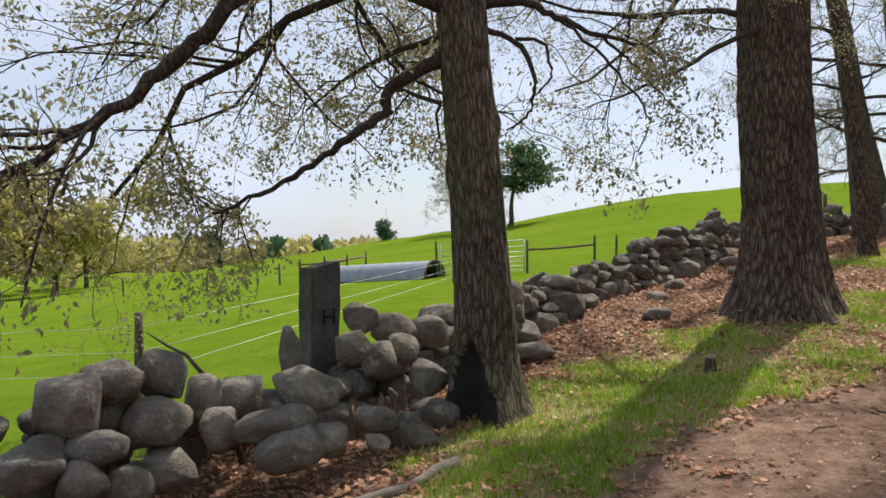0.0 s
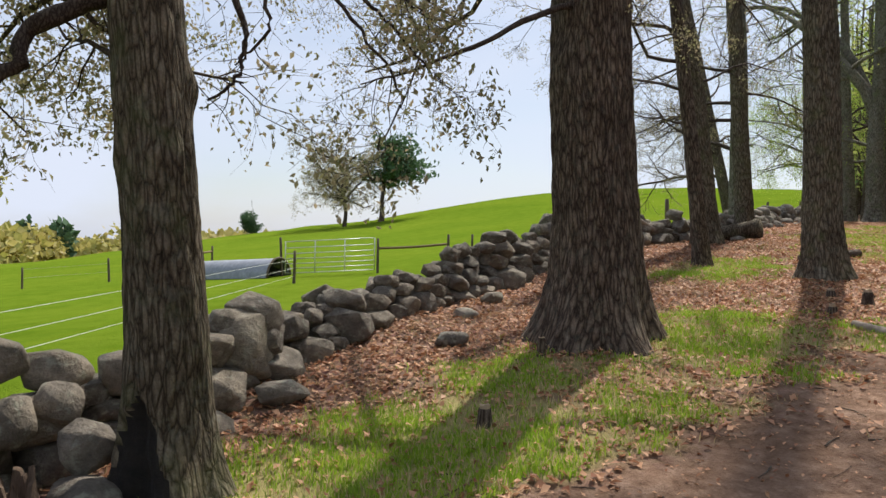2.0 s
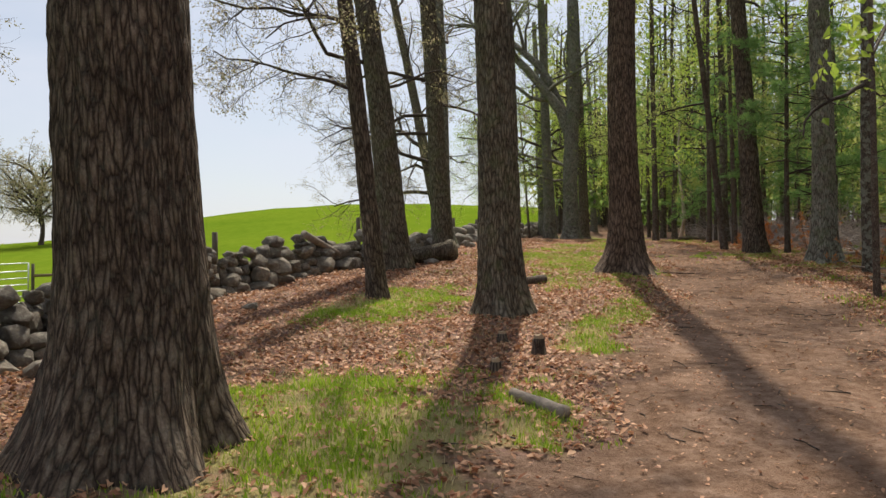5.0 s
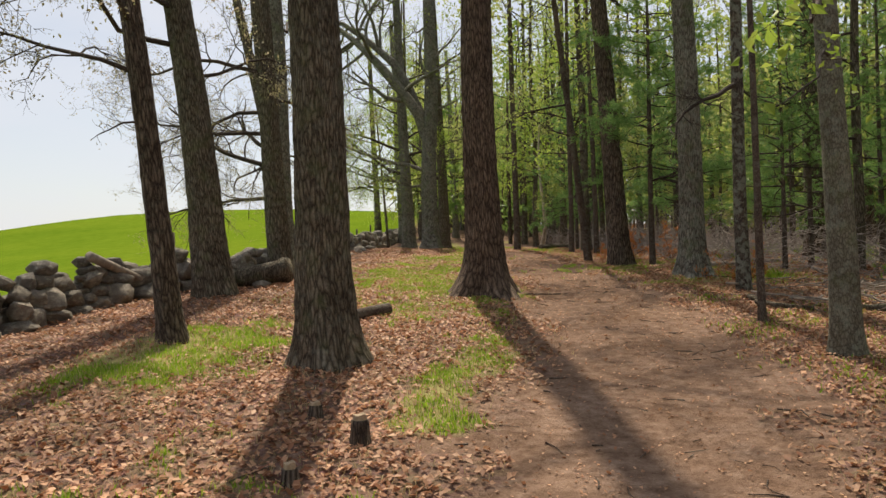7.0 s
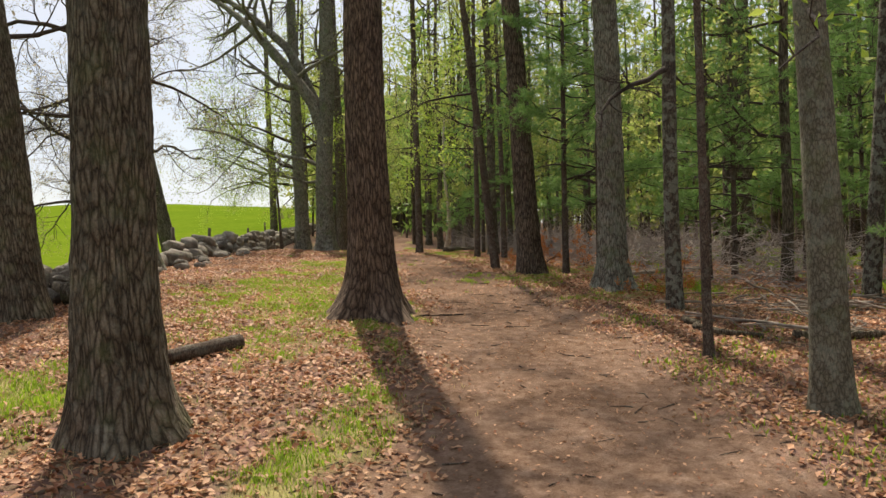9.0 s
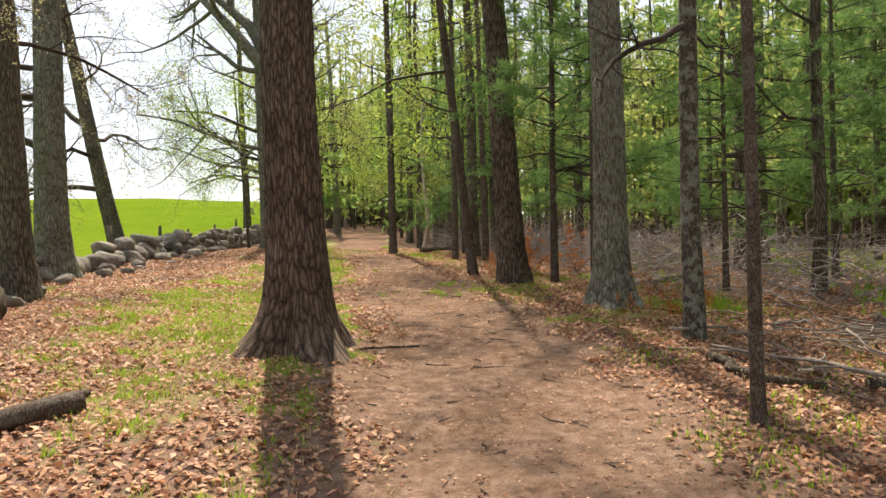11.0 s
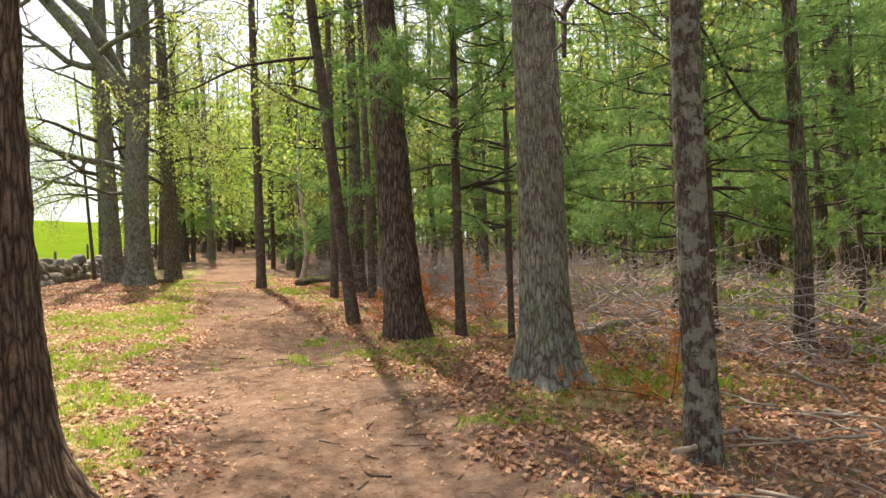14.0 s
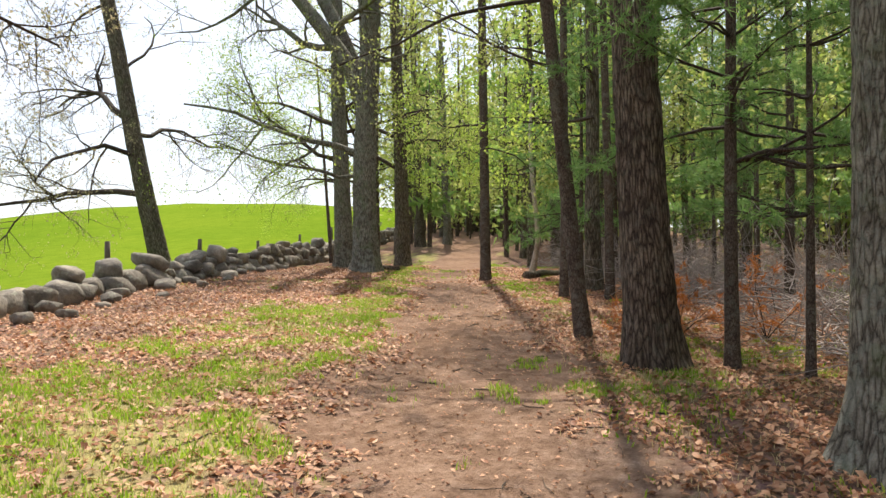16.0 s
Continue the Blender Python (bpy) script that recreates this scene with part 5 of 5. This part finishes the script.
# slender woodland trees: a few grown once, then repeated
def woodland_tree(seed, dia, height, leaf, mat, low, spread_k, bunch, name="woodland_tree", label="slender woodland tree with fresh green leaves"):
    rng = np.random.default_rng(seed)
    t = thing(name, 0, 0, 0, label, "tree", "woodland trees")
    child("trunk", trunk_mesh("trunk", M_THIN if dia < .2 else M_OAK_GREY, dia, height, (rng.normal(0, .02), rng.normal(0, .02)), rng, 10, .3, 4, .04, .5, .6, .25), t)
    wood, leaves = Soup(), Soup()
    h = low
    while h < height:
        a, e = rng.uniform(0, 6.28), rng.uniform(.0, .6)
        way = (math.cos(a) * math.cos(e), math.sin(a) * math.cos(e), math.sin(e))
        ramify(wood, leaves, (0, 0, h), way, spread_k * rng.uniform(.6, 1.2), dia * .14, rng, 2, dict(kids=(5, 5, 4), leaf=leaf, bunch=bunch, droop=.3, leafy=.8, bend=.35, reach=.15, twigs=False))
        h += rng.uniform(.45, .8)
    tagged(child("branchwork", wood.mesh("branchwork", M_TWIG), t), kind="stuff")
    child("crown", leaves.mesh("crown", mat, False), t)
    return t


protos = [woodland_tree(401, .12, 8.5, .085, M_UNDER, 1.6, 1.7, 3), woodland_tree(402, .26, 12, .105, M_MAPLE, 3.0, 2.3, 3), woodland_tree(403, .20, 11, .10, M_UNDER, 2.4, 2.2, 3), woodland_tree(404, .08, 5, .075, M_UNDER, .7, 1.1, 3)]
wood_rng = np.random.default_rng(41)
placed, first = 0, [True] * len(protos)
tries = 0
while placed < 160 and tries < 6000:
    tries += 1
    u, v = wood_rng.uniform(8, 85), wood_rng.uniform(2.6, 34)
    if placed >= 130:
        u = wood_rng.uniform(31, 70)
        v = float(along(PATH_LINE, u)) + (wood_rng.choice((-1, 1)) if u > 46 else 1) * wood_rng.uniform(2.4, 6.5)
    elif u > 36:
        v -= (u - 36) * .19
    c = float(along(PATH_LINE, u))
    if v < float(along(WALL_LINE, u)) + 1.2 or (placed < 130 and v < c + 2.2 + 1.5 * wood_rng.random()) or (u < 22 and v < 5.5) or (u < 31 and v < 7.5 and wood_rng.random() < .7):
        continue
    x, y = xy(u, v)
    near_wood = v - c < 14 and u < 45
    if not clear_of(x, y, taken, 1.0 if near_wood else 1.3) or (near_wood and placed < 130 and wood_rng.random() < .62):
        continue
    k = int(wood_rng.choice(4, p=(.3, .2, .25, .25) if placed < 130 else (.1, .35, .5, .05)))
    m = pose(x, y, ground_z(x, y), 0, 0, wood_rng.uniform(0, 360))
    if first[k]:
        ob, first[k] = protos[k], False
        ob.matrix_world = m
    else:
        ob = copy_thing(protos[k], m)
    f = wood_rng.uniform(.8, 1.3)
    ob.scale = (f, f, f * wood_rng.uniform(.95, 1.15))
    taken.append((x, y))
    placed += 1

# the deep wood: countless far trunks, boughs and leaves, all round the walker's right and ahead, plus unseen ones
# behind
deep, deep_rng = Soup(), np.random.default_rng(43)
deep_points = {"needle": [], "leaf": []}
for k in range(1250):
    if k < 760:
        u, v = deep_rng.uniform(-10, 110), 11 + 55 * deep_rng.random() ** 1.4
    elif k < 1000:
        u = deep_rng.uniform(46, 130)
        v = float(along(PATH_LINE, u)) + deep_rng.uniform(-5, 26)
    elif k < 1080:
        # unseen trees behind the walker, added to cut the skylight
        u, v = deep_rng.uniform(-60, -8), deep_rng.uniform(-8, 40)
    else:
        u = deep_rng.uniform(66, 112)
        v = float(along(PATH_LINE, u)) + deep_rng.uniform(-9, 9)
    x, y = xy(u, v)
    c = float(along(PATH_LINE, u))
    if (abs(v - c) < 1.6 and u < 66) or v < float(along(WALL_LINE, u)) + .5:
        continue
    z = float(terrain(x, y))
    h, r = deep_rng.uniform(9, 16), deep_rng.uniform(.04, .17)
    deep.tube([(x, y, z - .2), (x + deep_rng.normal(0, .15), y + deep_rng.normal(0, .15), z + h / 2), (x + deep_rng.normal(0, .3), y, z + h)], (r, r * .8, r * .3), 6, False)
    off = max(9.0, math.hypot(max(0, u - 16), v))
    full = 1.0 if 0 < u < 70 and off < 45 else .55
    evergreen = deep_rng.random() < .6
    boughs = int(deep_rng.integers(13, 20))
    per = int((42 if off < 26 else 26) * full)
    low = deep_rng.uniform(1.4, 4.0) if off < 30 else deep_rng.uniform(.2, 2.5)
    hh = low + (h - low) * deep_rng.random(boughs) ** 1.2
    az = deep_rng.uniform(0, 6.283, boughs)
    rel = (hh - low) / (h - low + .1)
    L = (.8 + 1.9 * (1 - rel ** 2) if evergreen else 2.6 * np.sin(.5 + 2.3 * rel)) * deep_rng.uniform(.5, 1.25, boughs)
    f = deep_rng.uniform(.15, 1.0, (boughs, per))
    p = np.stack((np.cos(az)[:, None] * f * L[:, None], np.sin(az)[:, None] * f * L[:, None], hh[:, None] + f * L[:, None] * deep_rng.uniform(-.15, .35, boughs)[:, None]), -1)
    p = p + deep_rng.normal(0, 1, p.shape) * (np.array((.26, .26, .14)) if evergreen else np.array((.5, .5, .42)))
    p = p.reshape(-1, 3) + np.array((x, y, z))
    deep_points["needle" if evergreen else "leaf"].append((p, np.full(len(p), min(.34, max(.10, .0085 * off)))))
tagged(new("deep_wood_trunks", deep.mesh("deep_wood_trunks", M_OAK)), "crowded dark trunks deep in the wood", "woods", kind="stuff")
for key, mat, slim, name, label in (("needle", M_DEEP_NEEDLE, .20, "deep_wood_boughs", "dark green pine boughs deep in the wood"), ("leaf", M_UNDER, .34, "deep_wood_leaves", "green spring leaves deep in the wood")):
    P, k = np.concatenate([q[0] for q in deep_points[key]]), np.concatenate([q[1] for q in deep_points[key]])
    n = len(P)
    k = (k * deep_rng.uniform(.7, 1.5, n))[:, None] * (1.35 if key == "needle" else 1.0)
    d = deep_rng.normal(0, 1, (n, 3))
    d /= np.linalg.norm(d, axis=1)[:, None]
    s = np.cross(d, deep_rng.normal(0, 1, (n, 3)))
    s /= np.linalg.norm(s, axis=1)[:, None]
    swarm(name, np.stack((P - s * k * slim, P + s * k * slim, P + d * k), 1), ((0, 1, 2),), mat, label, "foliage")

# ---- far pasture trees and the tree line ----
def far_tree(x, y, height, width, seed, leaf_mat, label, leaf=.35, bare=False, trunk=.3, category="tree", name="pasture_tree", lean=(0, 0), clumps=60):
    rng = np.random.default_rng(seed)
    z = ground_z(x, y)
    t = thing(name, x, y, z, label, category)
    wood, leaves = Soup(), Soup()
    child("trunk", trunk_mesh("trunk", M_OAK, trunk, height * .8, lean, rng, 12, .3, 4, .04, .5, .6, .3), t)
    for b in range(22 if bare else 10):
        hh = height * rng.uniform(.12, .75)
        a, e = rng.uniform(0, 6.28), rng.uniform(.1, .9)
        way = (math.cos(a) * math.cos(e), math.sin(a) * math.cos(e), math.sin(e))
        ramify(wood, leaves, (lean[0] * hh, lean[1] * hh, hh), way, width * rng.uniform(.6, 1), trunk * .25, rng, 3, dict(least=.012, twigs=bare, kids=(7, 5, 3) if bare else (6, 5, 3), leaf=leaf, bunch=3, leafy=.8, droop=.2, reach=leaf * .8, bend=.3, lift=.1))
    tagged(child("branchwork", wood.mesh("branchwork", M_TWIG), t), kind="stuff")
    if leaves.n:
        child("crown", leaves.mesh("crown", leaf_mat, False), t)
    return t


far_tree(4.8, 112, 12, 8.0, 501, M_OAKLEAF, "grey leafing tree alone on the pasture ridge", .2, True, .6)
far_tree(-37, 71, 10.0, 8.5, 502, M_FARLEAF, "broad yellow-green tree in the pasture", .75, False, .6)
far_tree(-44, 92, 8.0, 7.0, 503, M_FARLEAF, "broad yellow-green tree in the pasture", .4, False, .5)
far_tree(-50, 80, 10, 7, 504, M_FARLEAF, "broad yellow-green tree in the pasture", .75, False, .6)
far_tree(-9.5, 124, 2.6, 1.6, 505, M_FARPINE, "small round dark tree on the horizon", .3, False, .2)
# wind-shaped pine
rng = np.random.default_rng(506)
wp = thing("pine_tree", 10.2, 112.5, ground_z(10.2, 112.5), "lone wind-shaped dark pine on the pasture ridge", "tree")
child("trunk", trunk_mesh("trunk", M_OAK, .75, 11, (.08, 0), rng, 14, .3, 4, .04, .4, .7, .2), wp)
tufts, wood = Soup(), Soup()
for b in range(60):
    hh = rng.uniform(5.0, 12.5)
    k = 1 - abs(hh - 7.5) / 7
    way = np.array((rng.uniform(-.6, 1.8), rng.normal(0, .8), .12))
    pts, rad = wander((.08 * hh, 0, min(hh, 10.8)), way, 8.0 * k * rng.uniform(.5, 1), .07, rng, 5, .2, .12)
    wood.tube(pts, rad, 4, False)
    for i in range(1, 6):
        for _ in range(12):
            c = pts[i] + rng.normal(0, 1, 3) * (.8, .8, .16)
            dd = rng.normal(0, 1, 3)
            dd[2] = abs(dd[2])
            dd /= np.linalg.norm(dd)
            ss = np.cross(dd, rng.normal(0, 1, 3))
            ss /= np.linalg.norm(ss)
            tufts.add((c, c + dd * .4 + ss * .18, c + dd * .75, c + dd * .4 - ss * .18), ((0, 1, 2), (0, 2, 3)))
child("branches", wood.mesh("branches", M_TWIG), wp)
child("needles", tufts.mesh("needles", M_FARPINE, False), wp)

# distant tree line, as lumpy masses of leaf clumps
line_rng = np.random.default_rng(51)
for mat, name, label, count, seed in ((M_FARLEAF, "far_tree_line", "hazy yellow-green tree line beyond the pasture", 250, 1), (M_FARPINE, "far_pines", "dark pines in the distant tree line", 16, 2)):
    pts = []
    for k in range(count):
        az = radians(line_rng.uniform(-62, 16)) if seed == 1 else radians(line_rng.choice((-19.5, -17.5, -16.3, -12.5, -9.0, -32)) + line_rng.normal(0, .35))
        rr = line_rng.uniform(215, 300)
        x, y = rr * math.sin(az), rr * math.cos(az)
        z = float(terrain(x, y))
        eye_line = 1.3 + rr * .016
        h = max(4, (eye_line - z) * line_rng.uniform(.72, 1.02)) + (2.2 if seed == 2 else 0)
        w = line_rng.uniform(5, 10) if seed == 1 else 3.2
        q = line_rng.normal(0, 1, (230, 3))
        q /= np.linalg.norm(q, axis=1)[:, None]
        q *= line_rng.uniform(.7, .98, (230, 1))
        pts.append(q * np.array((w, w, h * .5)) + np.array((x, y, z + h * .5)))
    P = np.concatenate(pts)
    n = len(P)
    d = line_rng.normal(0, 1, (n, 3))
    d /= np.linalg.norm(d, axis=1)[:, None]
    s = np.cross(d, line_rng.normal(0, 1, (n, 3)))
    s /= np.linalg.norm(s, axis=1)[:, None]
    k = line_rng.uniform(1.6, 3.2, n)[:, None]
    swarm(name, np.stack((P, P + d * k * .5 + s * k * .4, P + d * k, P + d * k * .5 - s * k * .4), 1), ((0, 1, 2), (0, 2, 3)), mat, label, "woods")

# ---- ground cover ----
litter("leaf_litter", 200000, picker(-1, 42, -8.6, 6, lambda u, v, p, f, g: (1 - p) * (1 - f) * (1 - np.where(u > 18, .45, .8) * g), 4.5), M_DRY, .056, "brown dry oak leaves covering the ground")
litter("wood_floor_litter", 60000, picker(8, 48, 5, 18, lambda u, v, p, f, g: (1 - p) * (1 - .6 * g), 0), M_DRY, .10, "brown dry leaves on the woodland floor")
litter("path_litter", 9000, picker(0, 34, -4, 3, lambda u, v, p, f, g: p * .5, 4.0), M_DRY, .03, "scattered bits of dry leaf on the path", .003, .2)
blades("grass", 100000, picker(-1, 46, -8, 5, lambda u, v, p, f, g: g * np.clip(1.7 * vnoise(u * 2.7, v * 2.7, 61) - .25, .05, 1), 4.0), M_GRASS, .058, "patchy fresh green grass under the trees", .005)
blades("straw", 46000, picker(-1, 30, -6, 4, lambda u, v, p, f, g: g * .6 + .2 * (1 - p) * (1 - f), 3.5), M_STRAW, .06, "thin straw-coloured dead grass", .0035)
blades("wood_herbs", 40000, picker(14, 48, 3, 22, lambda u, v, p, f, g: g, 0), M_GRASS, .16, "green herbs on the woodland floor", .02)
blades("verge_herbs", 3500, picker(13, 27, 0, 5.5, lambda u, v, p, f, g: (1 - p) * np.clip(2.6 * vnoise(u * 1.4, v * 1.4, 71) - 1.15, 0, 1), 2.5), M_GRASS, .06, "small green plants along the path's edge", .009)
